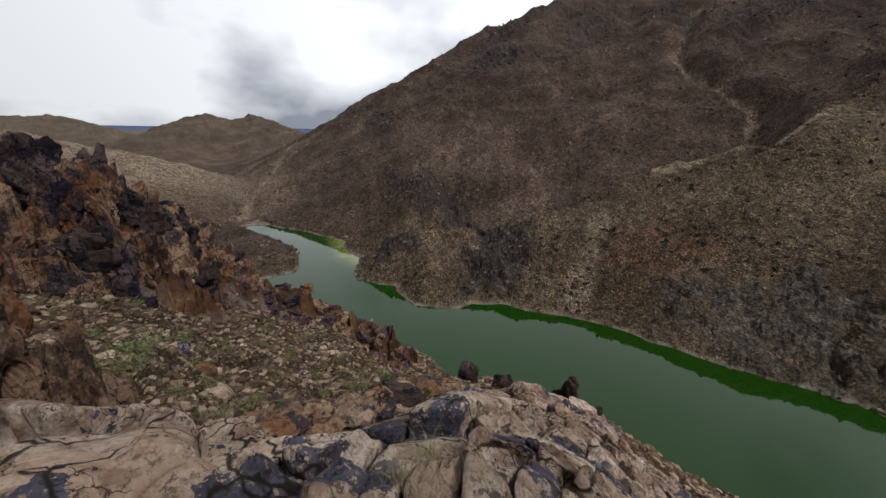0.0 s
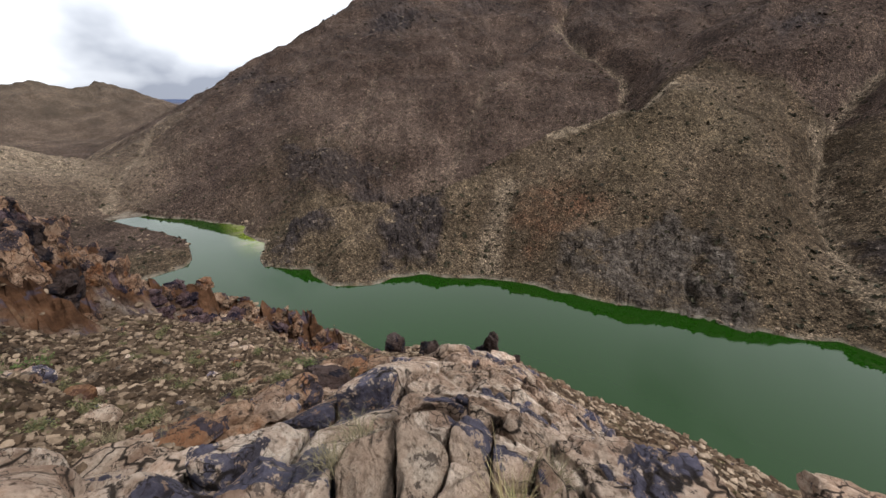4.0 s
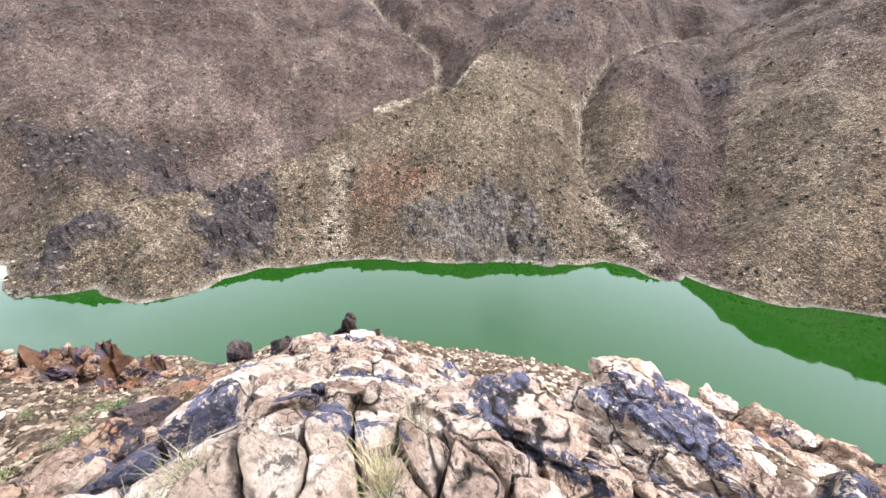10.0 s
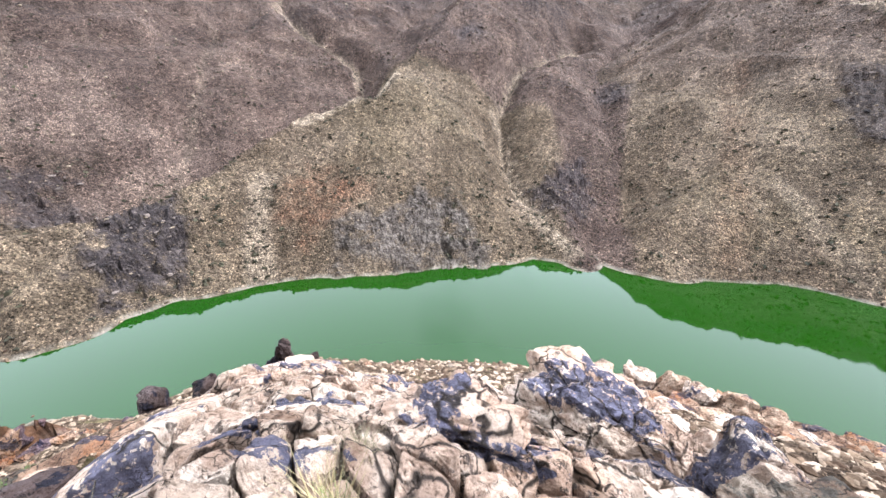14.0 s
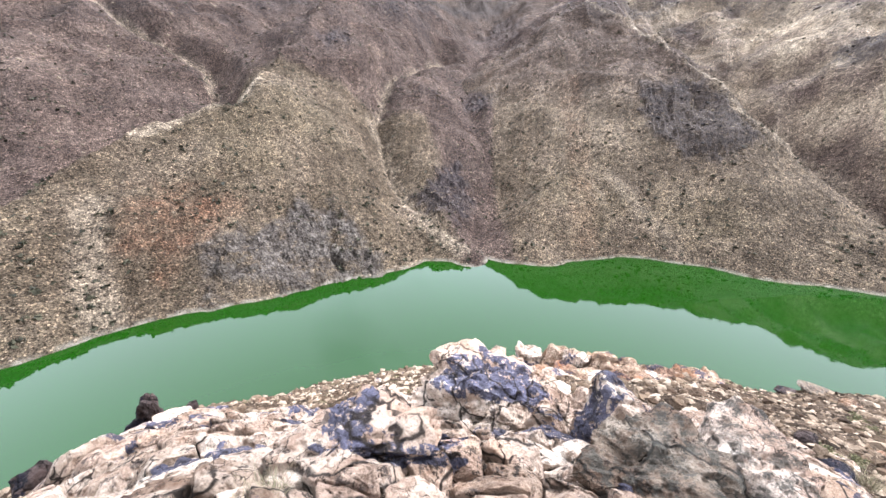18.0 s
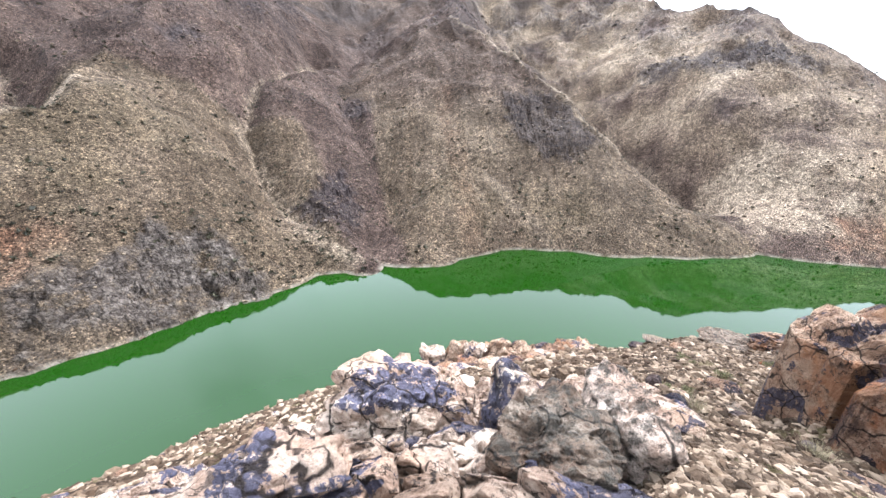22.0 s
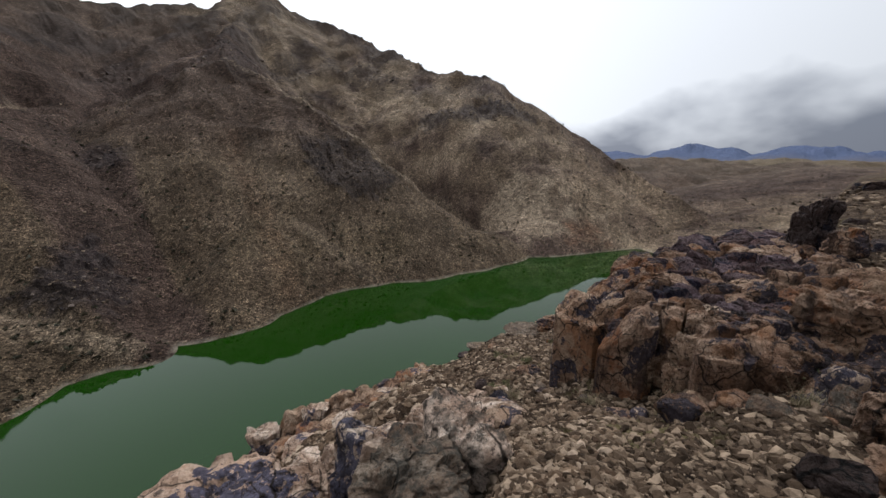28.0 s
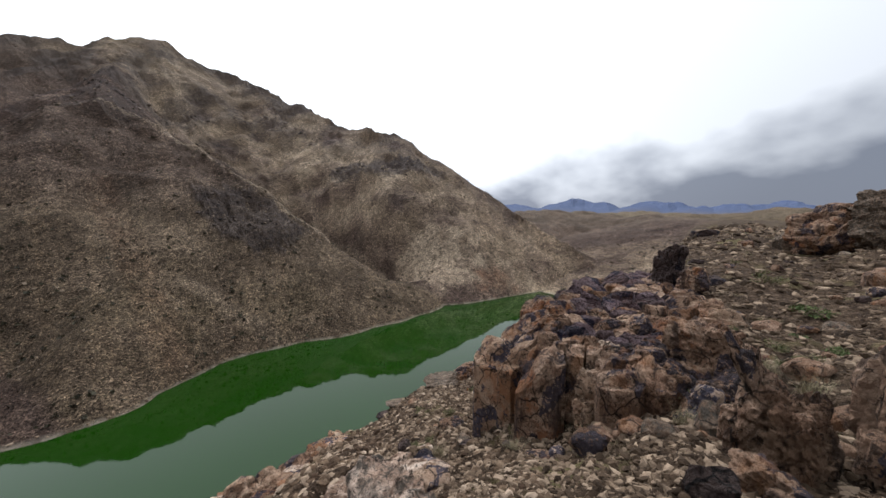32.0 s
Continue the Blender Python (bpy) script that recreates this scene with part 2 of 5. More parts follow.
YELLOW_HILL = [(-300, -190, 46), (-238, -104, 40), (-264, -56, 25), (-290, -8, 6)]
FAR_HILLS = [(-694, -95, 76), (-692, -64, 68), (-700, -37, 74), (-560, 43, 43)]
FAR_HILLS_2 = [(-900, -460, 66), (-836, -338, 71), (-760, -240, 50)]


def far_land(x, y):
    wx = x + 5 * fbm(x / 38, y / 38, 3, 11)
    wy = y + 5 * fbm(x / 38, y / 38, 3, 21)
    z = ridge(wx, wy, NOSE, 0.60)
    for pts, s in ((STEEP_SPUR, 0.60), (LEFT_LOW, 0.45), (LEFT_HIGH, 0.56), (CONE, 0.66), (CONE_BACK, 0.70), (RIGHT_MOUNTAIN, 0.66), (YELLOW_HILL, 0.40), (FAR_HILLS, 0.36), (FAR_HILLS_2, 0.3), (NOSE_FOOT, 0.55), (FAN, 0.5), (FAN_2, 0.5), (BAY_FOOT, 0.4), (NOSE_SIDE, 0.75)):
        z = np.maximum(z, ridge(wx, wy, pts, s))
    # gullies
    for line, deep, wide in GULLIES:
        d = -ridge(wx, wy, [(a, b, 0) for a, b in line], 1.0)
        z = z - deep * sstep(5, 24, z) * np.clip(1 - d / wide, 0, 1) ** 1.3
    # rills down the scree
    a0, r0 = np.arctan2(x + 0.0, y + 0.0), np.hypot(x, y)
    z = z + sstep(2, 16, z) * (1.1 * np.abs(fbm(a0 * 14, r0 / 60, 4, 33)) - 0.4)
    z = z + sstep(12, 70, z) * (0.30 - 1.15 * np.abs(fbm(wx / 52, wy / 52, 4, 34))) * np.minimum(12, 4 + 0.02 * r0)
    # rolling plateau beyond the lower end, and the haze-blue range behind it
    az = np.degrees(np.arctan2(x, y))
    r = np.hypot(x, y)
    right = (az > 62) | (az < -118)
    z = np.maximum(z, ridge(wx, wy, [(330, -110, 32), (700, -110, 34), (1500, 40, 30)], 0.22, 55))
    plain = 34 * sstep(300, 700, r) * sstep(62, 76, np.abs(az)) + 22 * fbm(x / 190, y / 190, 5, 31) + 7 * fbm(x / 55, y / 55, 4, 32) - 50 * sstep(420, 280, r)
    z = np.maximum(z, np.where(right, plain, -50))
    range_ = 36 + 130 * sstep(2200, 3800, r) * (0.40 + 1.1 * np.abs(fbm(az / 9, r / 3000, 5, 41))) - 90 * sstep(2200, 1500, r)
    z = np.maximum(z, np.where(az > 60, range_, -50))
    return z


def valley_floor(x, y):
    """Lake bed, river flats up the valley, gravel at the lower end."""
    z = np.full(x.shape, -6.0)
    flats = sstep(-104, -120, x + 0.35 * (y - 10))
    z = z + flats * 6.9 + np.where(x < -150, 0.03 * (-150 - x), 0)
    river = ridge(x, y, [(-90, 12, 1), (-118, 14, 1), (-138, 12, 1), (-156, 3, 1), (-182, -14, 1), (-240, -34, 1)], 1.0)
    wide = np.interp(x, [-200, -150, -120, -100], [4.5, 7.5, 11.0, 15.0])
    z = z - flats * 1.9 * sstep(0, -1, (1 - river) - wide - 1.5)
    z = z + sstep(160, 230, x) * 10
    return z


# named patches of the mountainsides: outline on the plan, width of the ragged edge
DARK_CRAG = [(-96, 57), (-86, 67), (-77, 63), (-70, 52), (-76, 41), (-84, 43)]
GREY_CRAG = [(-47, 78), (-40, 87), (-31, 97), (-22, 97), (-13, 93), (-9, 83), (-26, 72), (-42, 67)]
GULLY_CRAG = [(-1, 122), (8, 136), (17, 143), (19, 122), (16, 107), (4, 105)]
CONE_CRAG = [(92, 158), (111, 156), (121, 141), (118, 122), (104, 114), (94, 122), (86, 132)]
BAND_CRAG = [(196, 178), (206, 140), (232, 116), (252, 112), (246, 130), (226, 150), (208, 186)]
FACE_CRAG = [(-178, 48), (-160, 56), (-140, 68), (-127, 72), (-126, 50), (-150, 40)]
SPUR_CRAG = [(-108, 38), (-100, 36), (-96, 22), (-102, 17), (-109, 26)]
RUST_FACE = [(-70, 88), (-54, 98), (-46, 90), (-54, 72), (-63, 74)]
PALE_FACE = [(166, 112), (180, 99), (194, 84), (186, 66), (166, 56), (146, 76), (152, 92)]
ORANGE_FOOT = [(160, 58), (172, 62), (182, 52), (176, 42), (162, 46)]
STREAK_LINE = [(72, 182, 0), (60, 132, 0), (48, 95, 0)]
RUBBLE_LINE = [(-74, 84, 0), (-66, 70, 0), (-58, 60, 0)]
RUBBLE_LINE_2 = [(66, 120, 0), (72, 96, 0), (74, 86, 0)]


def zone(x, y, outline, edge=3.0, seed=0):
    """1 inside a closed outline, 0 outside, with a ragged edge."""
    p = np.array(outline, float)
    out = np.zeros_like(x)
    m = (x > p[:, 0].min() - 2 * edge) & (x < p[:, 0].max() + 2 * edge) & (y > p[:, 1].min() - 2 * edge) & (y < p[:, 1].max() + 2 * edge)
    if not m.any():
        return out
    a, b = x[m], y[m]
    inside, near = np.zeros(a.shape, bool), np.full(a.shape, 1e9)
    for (ax, ay), (bx, by) in zip(p, np.roll(p, -1, 0)):
        dx, dy = bx - ax, by - ay
        t = np.clip(((a - ax) * dx + (b - ay) * dy) / (dx * dx + dy * dy), 0, 1)
        near = np.minimum(near, np.hypot(a - ax - t * dx, b - ay - t * dy))
        if dy:
            inside ^= ((ay > b) != (by > b)) & (a < dx * (b - ay) / dy + ax)
    d = np.where(inside, near, -near) + edge * 1.5 * fbm(a / edge / 1.4, b / edge / 1.4, 4, seed + 700)
    out[m] = sstep(-0.5 * edge, 0.5 * edge, d)
    return out


def streak_zone(x, y, line, wide, seed):
    return sstep(wide, 0.3 * wide, -ridge(x + 1.4 * fbm(x / 4, y / 4, 3, seed), y, line, 1.0))


PATCH_DARK = [(-120, 60, 8), (150, 190, 12), (-246, 66, 16), (-300, 60, 16), (-250, 150, 18), (30, 190, 9), (-40, 210, 10)]
PATCH_OLIVE = [(-55, 118, 24), (-150, 45, 34), (-95, 75, 20), (52, 112, 16), (-40, 135, 18), (85, 100, 14), (-262, -70, 90)]


def patches(x, y, spots, seed):
    out = np.zeros_like(x)
    for i, (cx, cy, rr) in enumerate(spots):
        out = np.maximum(out, blob(x, y, cx, cy, rr, seed + 3 * i))
    return out


def dark_share(x, y):
    out = 0.8 * patches(x, y, PATCH_DARK, 0)
    for k, (line, share) in enumerate(((DARK_CRAG, 1.0), (GULLY_CRAG, 0.85), (CONE_CRAG, 0.75), (BAND_CRAG, 0.85), (FACE_CRAG, 0.8), (SPUR_CRAG, 1.0))):
        out = np.maximum(out, share * zone(x, y, line, 4.0, 10 * k))
    return out


def rust_share(x, y):
    return np.maximum.reduce([zone(x, y, RUST_FACE, 6, 90), zone(x, y, ORANGE_FOOT, 5, 95), 0.28 * streak_zone(x, y, STREAK_LINE, 6, 96)])


def pale_share(x, y):
    return np.maximum.reduce([zone(x, y, PALE_FACE, 9, 80), 0.5 * streak_zone(x, y, RUBBLE_LINE, 4.5, 81), 0.3 * streak_zone(x, y, RUBBLE_LINE_2, 3.5, 82), 0.6 * blob(x, y, -262, -72, 80, 83)])


def nose_share(x, y):
    return sstep(-2, 3, np.maximum.reduce([ridge(x, y, NOSE[:5], 0.60), ridge(x, y, NOSE_SIDE, 0.75), ridge(x, y, BAY_FOOT, 0.4)]) - np.maximum(ridge(x, y, LEFT_HIGH, 0.56), ridge(x, y, CONE, 0.61)))


def wash_share(x, y):
    wob, w3, out = fbm(x / 3, y / 3, 3, 71), fbm(x / 7, y / 7, 3, 96), np.zeros_like(x)
    for (line, deep, wide), share in zip(GULLIES, (1.0, 1.0, 0.6, 0.25, 0.25, 0.2)):
        out = np.maximum(out, share * sstep(1.0, 0.2, -ridge(x + 4 * wob, y + 2 * w3, [(a, b, 0) for a, b in line], 1.0) / (0.9 + 0.13 * min(wide, 24))))
    out = np.maximum(out, sstep(2.6, 1.4, -ridge(x + wob, y, [(-192, -20, 0), (-225, -18, 0), (-262, -4, 0), (-330, 14, 0)], 1.0)))
    crest = sstep(2.2, 0.6, -ridge(x + wob, y + 1, [(a, b, 0) for a, b, _ in CONE[:4]], 1.0))
    return np.maximum(np.maximum((0.5 + 0.5 * np.abs(w3)) * out, 0.75 * crest), 0.95 * sstep(2.2, 0.5, -ridge(x + wob, y + 1, [(a, b, 0) for a, b, _ in NOSE[2:5]], 1.0)))


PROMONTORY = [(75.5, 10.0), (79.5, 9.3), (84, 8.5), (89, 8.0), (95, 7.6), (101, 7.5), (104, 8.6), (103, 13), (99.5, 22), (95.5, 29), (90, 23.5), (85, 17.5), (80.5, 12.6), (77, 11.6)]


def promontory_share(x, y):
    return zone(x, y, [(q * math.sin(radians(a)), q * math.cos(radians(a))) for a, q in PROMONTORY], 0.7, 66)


def promontory_top(x, y):
    return EYE - 3.0 - 0.055 * (np.hypot(x, y) - 8.0) - 0.6 * sstep(82, 75, np.degrees(np.arctan2(x, y))) + 0.22 * fbm(x / 2.4, y / 2.4, 3, 67)


def outcrop_share(x, y):
    """Where the jointed granite lies: along the whaleback and over the spur's top."""
    d = -ridge(x, y, WHALEBACK, 1.0)
    az = np.degrees(np.arctan2(x, y))
    q = np.hypot(x, y) + 1.2 * fbm(x / 2, y / 2, 3, 81)
    dome = sstep(8.6, 7.4, q) * sstep(-100, -92, az) * sstep(66, 56, az)
    right = sstep(0, -25, az)
    return np.maximum(sstep(2.1, 1.6, d + 0.3 * fbm(x, y, 2, 85)), dome * (1 - sstep(-78, -95, az)) * np.maximum(right * sstep(-70, -58, az), 1 - right))


def outcrop_top(x, y):
    """The worn upper surface of the granite."""
    d = -ridge(x, y, WHALEBACK, 1.0)
    return spur(x, y) + 0.42 * np.exp(-(d / 1.25) ** 2) - 0.05 - 0.14 * sstep(-14, 6, np.degrees(np.arctan2(x, y))) + 0.14 * fbm(x / 1.6, y / 1.6, 3, 86)


def land(x, y):
    """The ground: height, and the shares of bare rock, rust, pale, olive, near-spur ground, dark crags, brown wall, streaks, mauve scree and grey crags."""
    r = np.hypot(x, y)
    az = np.degrees(np.arctan2(x, y))
    close, out_there, nearby = r < 62, r > 45, r < 260
    wob = where_only(close, lambda a, b: fbm(a / 3, b / 3, 4, 71), x, y)
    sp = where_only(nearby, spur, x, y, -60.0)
    wall = where_only(close, lambda a, b: ridge(a + 1.2 * fbm(a / 4, b / 4, 3, 61), b + 1.2 * fbm(a / 4, b / 4, 3, 62), WALL_LEFT, 1.7), x, y, -60.0)
    is_wall = sstep(-0.8, 0.8, wall - sp) * close
    near = np.maximum(sp, wall)
    far = where_only(r > 28, lambda a, b: np.maximum(far_land(a, b), valley_floor(a, b)), x, y, -6.0)
    mine = sstep(-1.5, 1.5, near - far) * sstep(260, 200, r)
    # bed of the promontory on the right
    prom = where_only(r < 40, promontory_share, x, y)
    near = near + prom * (np.minimum(near, promontory_top(x, y) - 0.5) - near) * close
    # bed of the outcrop on the spur's top: worn down between its blocks
    top = where_only(r < 20, outcrop_share, x, y)
    near = near - 0.48 * top
    bare = np.clip(is_wall + prom, 0, 1) * mine
    z = np.where(mine > 0.5, near, far)
    off = 1 - mine
    dark = where_only(out_there, dark_share, x, y) * off
    grey = where_only(out_there, lambda a, b: zone(a, b, GREY_CRAG, 6, 60), x, y) * off
    rust = where_only(out_there, rust_share, x, y)
    pale = where_only(out_there, lambda a, b: np.maximum(pale_share(a, b), wash_share(a, b)), x, y) * off
    nose = where_only(out_there, nose_share, x, y)
    cone = where_only(out_there, lambda a, b: sstep(-1, 2, ridge(a, b, CONE, 0.66) - np.maximum(ridge(a, b, RIGHT_MOUNTAIN, 0.66), ridge(a, b, NOSE, 0.60))) * sstep(0, 8, 260 - np.hypot(a, b)), x, y)
    mauve = np.clip(1 - 0.95 * nose - 0.9 * cone * sstep(62, 30, far + 8 * wob) - 0.25 * cone, 0, 1)
    olive = np.clip(np.maximum(where_only(out_there, lambda a, b: patches(a, b, PATCH_OLIVE, 300), x, y), 0.3 * nose), 0, 1) * off
    # relief: broad folds far off, ledges on bare rock, rubble near by
    away = off * sstep(0, 5, far)
    z = z + away * where_only(out_there, lambda a, b: 1.6 * fbm(a / 22, b / 22, 4, 91) + 0.35 * fbm(a / 3.5, b / 3.5, 3, 92), x, y)
    craggy = away * sstep(55, 130, z) * where_only(out_there & (z > 50), lambda a, b: sstep(0.0, 0.35, fbm(a / 45, b / 45, 3, 93) + 0.14), x, y)
    rough = np.maximum(dark, 0.8 * grey) + 0.8 * craggy
    z = z + rough * where_only(rough > 0.01, lambda a, b: 1.7 * blocks(a / 4.5, b / 4.5, 5, 0.9)[0] + 0.7 * blocks(a / 1.7, b / 1.7, 15, 0.9)[0] + 0.8, x, y)

    z = z + is_wall * mine * where_only(is_wall > 0.01, lambda a, b: 1.3 * blocks(a / 2.2, b / 2.2, 45, 1.2)[0] + 0.5 * blocks(a / 0.9, b / 0.9, 46, 1.0)[0], x, y)
    rub = mine * (1 - bare)
    z = z + rub * sstep(1.5, 6, r) * (1 - top) * where_only((rub > 0.01) & (r < 130), lambda a, b: 0.55 * fbm(a / 5, b / 5, 3, 94) + 0.16 * fbm(a, b, 3, 95) + 0.07 * blocks(a / 0.35, b / 0.35, 65, 0.8)[0] * sstep(40, 20, np.hypot(a, b)), x, y)
    streak = where_only(out_there, lambda a, b: np.clip(0.5 + 0.9 * fbm(np.arctan2(a, b) * 26, np.hypot(a, b) / 140, 5, 97), 0, 1), x, y, 0.5)
    return z, np.clip(bare + dark, 0, 1), rust, pale, olive, mine, np.clip(dark + 0.7 * craggy, 0, 1), is_wall + prom, streak, mauve, grey


# ---------------------------------------------------------------- materials
def material(name):
    m = bpy.data.materials.new(name)
    m.use_nodes = True
    nt = m.node_tree
    return m, nt, nt.nodes["Principled BSDF"]


class Net:
    """Short names for shader nodes."""

    def __init__(self, nt, world=False):
        self.nt = nt
        self.pos = self.node("ShaderNodeNewGeometry").outputs["Position"] if world else self.node("ShaderNodeTexCoord").outputs["Object"]

    def node(self, kind):
        return self.nt.nodes.new(kind)

    def put(self, socket, value):
        if hasattr(value, "is_output"):
            self.nt.links.new(value, socket)
        else:
            socket.default_value = value

    def noise(self, scale, detail=5, rough=0.55, vec=None, distortion=0.0):
        n = self.node("ShaderNodeTexNoise")
        self.nt.links.new(vec or self.pos, n.inputs["Vector"])
        n.inputs["Scale"].default_value, n.inputs["Detail"].default_value, n.inputs["Roughness"].default_value = scale, detail, rough
        n.inputs["Distortion"].default_value = distortion
        return n.outputs["Fac"]

    def cells(self, scale, feature="F1", out="Distance", vec=None):
        n = self.node("ShaderNodeTexVoronoi")
        n.feature = feature
        self.nt.links.new(vec or self.pos, n.inputs["Vector"])
        n.inputs["Scale"].default_value = scale
        return n.outputs[out]

    def squash(self, sx, sy, sz):
        n = self.node("ShaderNodeMapping")
        n.inputs["Scale"].default_value = (sx, sy, sz)
        self.nt.links.new(self.pos, n.inputs["Vector"])
        return n.outputs[0]

    def warped(self, amount, scale=1.6):
        n = self.node("ShaderNodeTexNoise")
        self.nt.links.new(self.pos, n.inputs["Vector"])
        n.inputs["Scale"].default_value, n.inputs["Detail"].default_value = scale, 4
        a = self.node("ShaderNodeVectorMath")
        a.operation = "MULTIPLY_ADD"
        self.nt.links.new(n.outputs["Color"], a.inputs[0])
        a.inputs[1].default_value = (amount, amount, amount)
        self.nt.links.new(self.pos, a.inputs[2])
        return a.outputs[0]

    def ramp(self, fac, *stops):
        n = self.node("ShaderNodeValToRGB")
        e = n.color_ramp.elements
        while len(e) < len(stops):
            e.new(0.5)
        for k, (p, c) in zip(e, stops):
            k.position = p
            k.color = (*c, 1) if len(c) == 3 else c
        self.put(n.inputs[0], fac)
        return n.outputs[0]

    def step(self, value, a, b, lo=0.0, hi=1.0):
        n = self.node("ShaderNodeMapRange")
        n.inputs[1].default_value, n.inputs[2].default_value, n.inputs[3].default_value, n.inputs[4].default_value = a, b, lo, hi
        self.put(n.inputs[0], value)
        return n.outputs[0]

    def math(self, op, a, b=0.0, c=0.0):
        n = self.node("ShaderNodeMath")
        n.operation = op
        for s, v in zip(n.inputs, (a, b, c)):
            self.put(s, v)
        return n.outputs[0]

    def mix(self, fac, a, b, kind="MIX"):
        n = self.node("ShaderNodeMixRGB")
        n.blend_type = kind
        for s, v in zip(n.inputs, (fac, a, b)):
            self.put(s, (*v, 1) if isinstance(v, tuple) and len(v) == 3 else v)
        return n.outputs[0]

    def attr(self, name):
        n = self.node("ShaderNodeAttribute")
        n.attribute_name = name
        return n.outputs["Fac"]

    def random(self):
        return self.node("ShaderNodeObjectInfo").outputs["Random"]

    def island(self):
        return self.node("ShaderNodeNewGeometry").outputs["Random Per Island"]

    def bump(self, bsdf, height, strength=0.5, distance=0.05):
        n = self.node("ShaderNodeBump")
        n.inputs["Strength"].default_value, n.inputs["Distance"].default_value = strength, distance
        self.put(n.inputs["Height"], height)
        self.nt.links.new(n.outputs[0], bsdf.inputs["Normal"])


def rock_colour(n, warm=0.5, varnish=True):
    """Weathered granite: cream and pink with sharp-edged stains, rust, black hair cracks, blue-black desert varnish in patches."""
    base = n.ramp(n.noise(1.1, 9, 0.66), (0.36, (0.110, 0.072, 0.054)), (0.42, (0.240, 0.178, 0.140)), (0.47, (0.40, 0.335, 0.285)), (0.56, (0.53, 0.475, 0.425)), (0.66, (0.64, 0.60, 0.555)))
    grain = n.ramp(n.noise(16, 9, 0.74), (0.38, (0.20, 0.17, 0.15)), (0.46, (0.92, 0.90, 0.88)), (0.66, (1.22, 1.20, 1.18)))
    c = n.mix(0.75, base, grain, "MULTIPLY")
    crust = n.step(n.noise(3.4, 10, 0.72, distortion=0.3), 0.46, 0.50)
    c = n.mix(n.math("MULTIPLY", crust, 0.5), c, n.mix(n.noise(22, 6, 0.7), (0.21, 0.140, 0.105), (0.50, 0.405, 0.335)))
    pits = n.step(n.noise(38, 6, 0.75), 0.60, 0.66, 0, 0.7)
    c = n.mix(pits, c, (0.075, 0.058, 0.048))
    rusty = n.step(n.noise(0.55, 8, 0.66), 0.54, 0.60, 0, 0.55 * warm * 2)
    c = n.mix(rusty, c, n.mix(n.noise(5, 6), (0.20, 0.085, 0.036), (0.36, 0.19, 0.095)))
    stain = n.step(n.noise(1.9, 9, 0.70, distortion=0.4), 0.53, 0.575, 0, 0.7)
    c = n.mix(stain, c, (0.20, 0.135, 0.10))
    spots = n.step(n.noise(4.5, 9, 0.76), 0.57, 0.60, 0, 0.85)
    c = n.mix(spots, c, (0.060, 0.048, 0.044))
    if varnish:
        v = n.math("ADD", n.noise(0.8, 6, 0.55, n.squash(1.0, 1.35, 1.0), 0.5), n.math("MULTIPLY", n.noise(7, 5, 0.7), 0.14))
        flake = n.step(n.noise(11, 6, 0.7), 0.40, 0.44)
        c = n.mix(n.math("MULTIPLY", n.step(v, 0.626, 0.634, 0, 0.95), flake), c, n.ramp(n.noise(5, 6, 0.65), (0.35, (0.026, 0.027, 0.046)), (0.65, (0.085, 0.088, 0.140))))
    near_edge = n.cells(1.5, "DISTANCE_TO_EDGE", vec=n.warped(0.8, 1.2))
    crack = n.math("MULTIPLY", n.step(near_edge, 0.010, 0.030, 0.95, 0.0), n.step(n.noise(0.9, 3), 0.42, 0.52))
    fine = n.math("MULTIPLY", n.step(n.cells(5.2, "DISTANCE_TO_EDGE", vec=n.warped(0.5, 4.5)), 0.010, 0.040, 0.9, 0.0), n.step(n.noise(1.9, 5, 0.65), 0.48, 0.55))
    return n.mix(n.math("MAXIMUM", crack, fine), c, (0.016, 0.012, 0.010))


def make_rock(name, warm=0.5, varnish=True, tint=(1, 1, 1)):
    m, nt, b = material(name)
    n = Net(nt, True)
    c = rock_colour(n, warm, varnish)
    c = n.mix(1.0, c, tint, "MULTIPLY")
    if warm >= 0.8:
        # rust and black run down the faces in streaks
        run = n.noise(1.0, 7, 0.66, n.squash(2.4, 2.4, 0.5))
        c = n.mix(n.step(run, 0.54, 0.59, 0, 0.7), c, (0.026, 0.018, 0.017))
        c = n.mix(n.step(n.noise(0.9, 6, 0.6, n.squash(1.7, 1.7, 0.6)), 0.56, 0.62, 0, 0.42), c, (0.20, 0.090, 0.034))
    if not varnish:
        c = n.mix(n.step(n.noise(8, 8, 0.76), 0.46, 0.56, 0, 0.85), c, (0.050, 0.046, 0.038))
    c = n.mix(1.0, c, n.ramp(n.random(), (0.0, (0.74, 0.70, 0.66)), (0.5, (0.95, 0.93, 0.92)), (1.0, (1.16, 1.15, 1.14))), "MULTIPLY")
    nt.links.new(c, b.inputs["Base Color"])
    b.inputs["Roughness"].default_value = 0.86
    b.inputs["Specular IOR Level"].default_value = 0.12
    h = n.math("ADD", n.noise(7, 10, 0.72), n.math("MULTIPLY", n.cells(4.2, "DISTANCE_TO_EDGE", vec=n.warped(0.4, 3.0)), 0.5))
    n.bump(b, h, 1.0, 0.22)
    return m


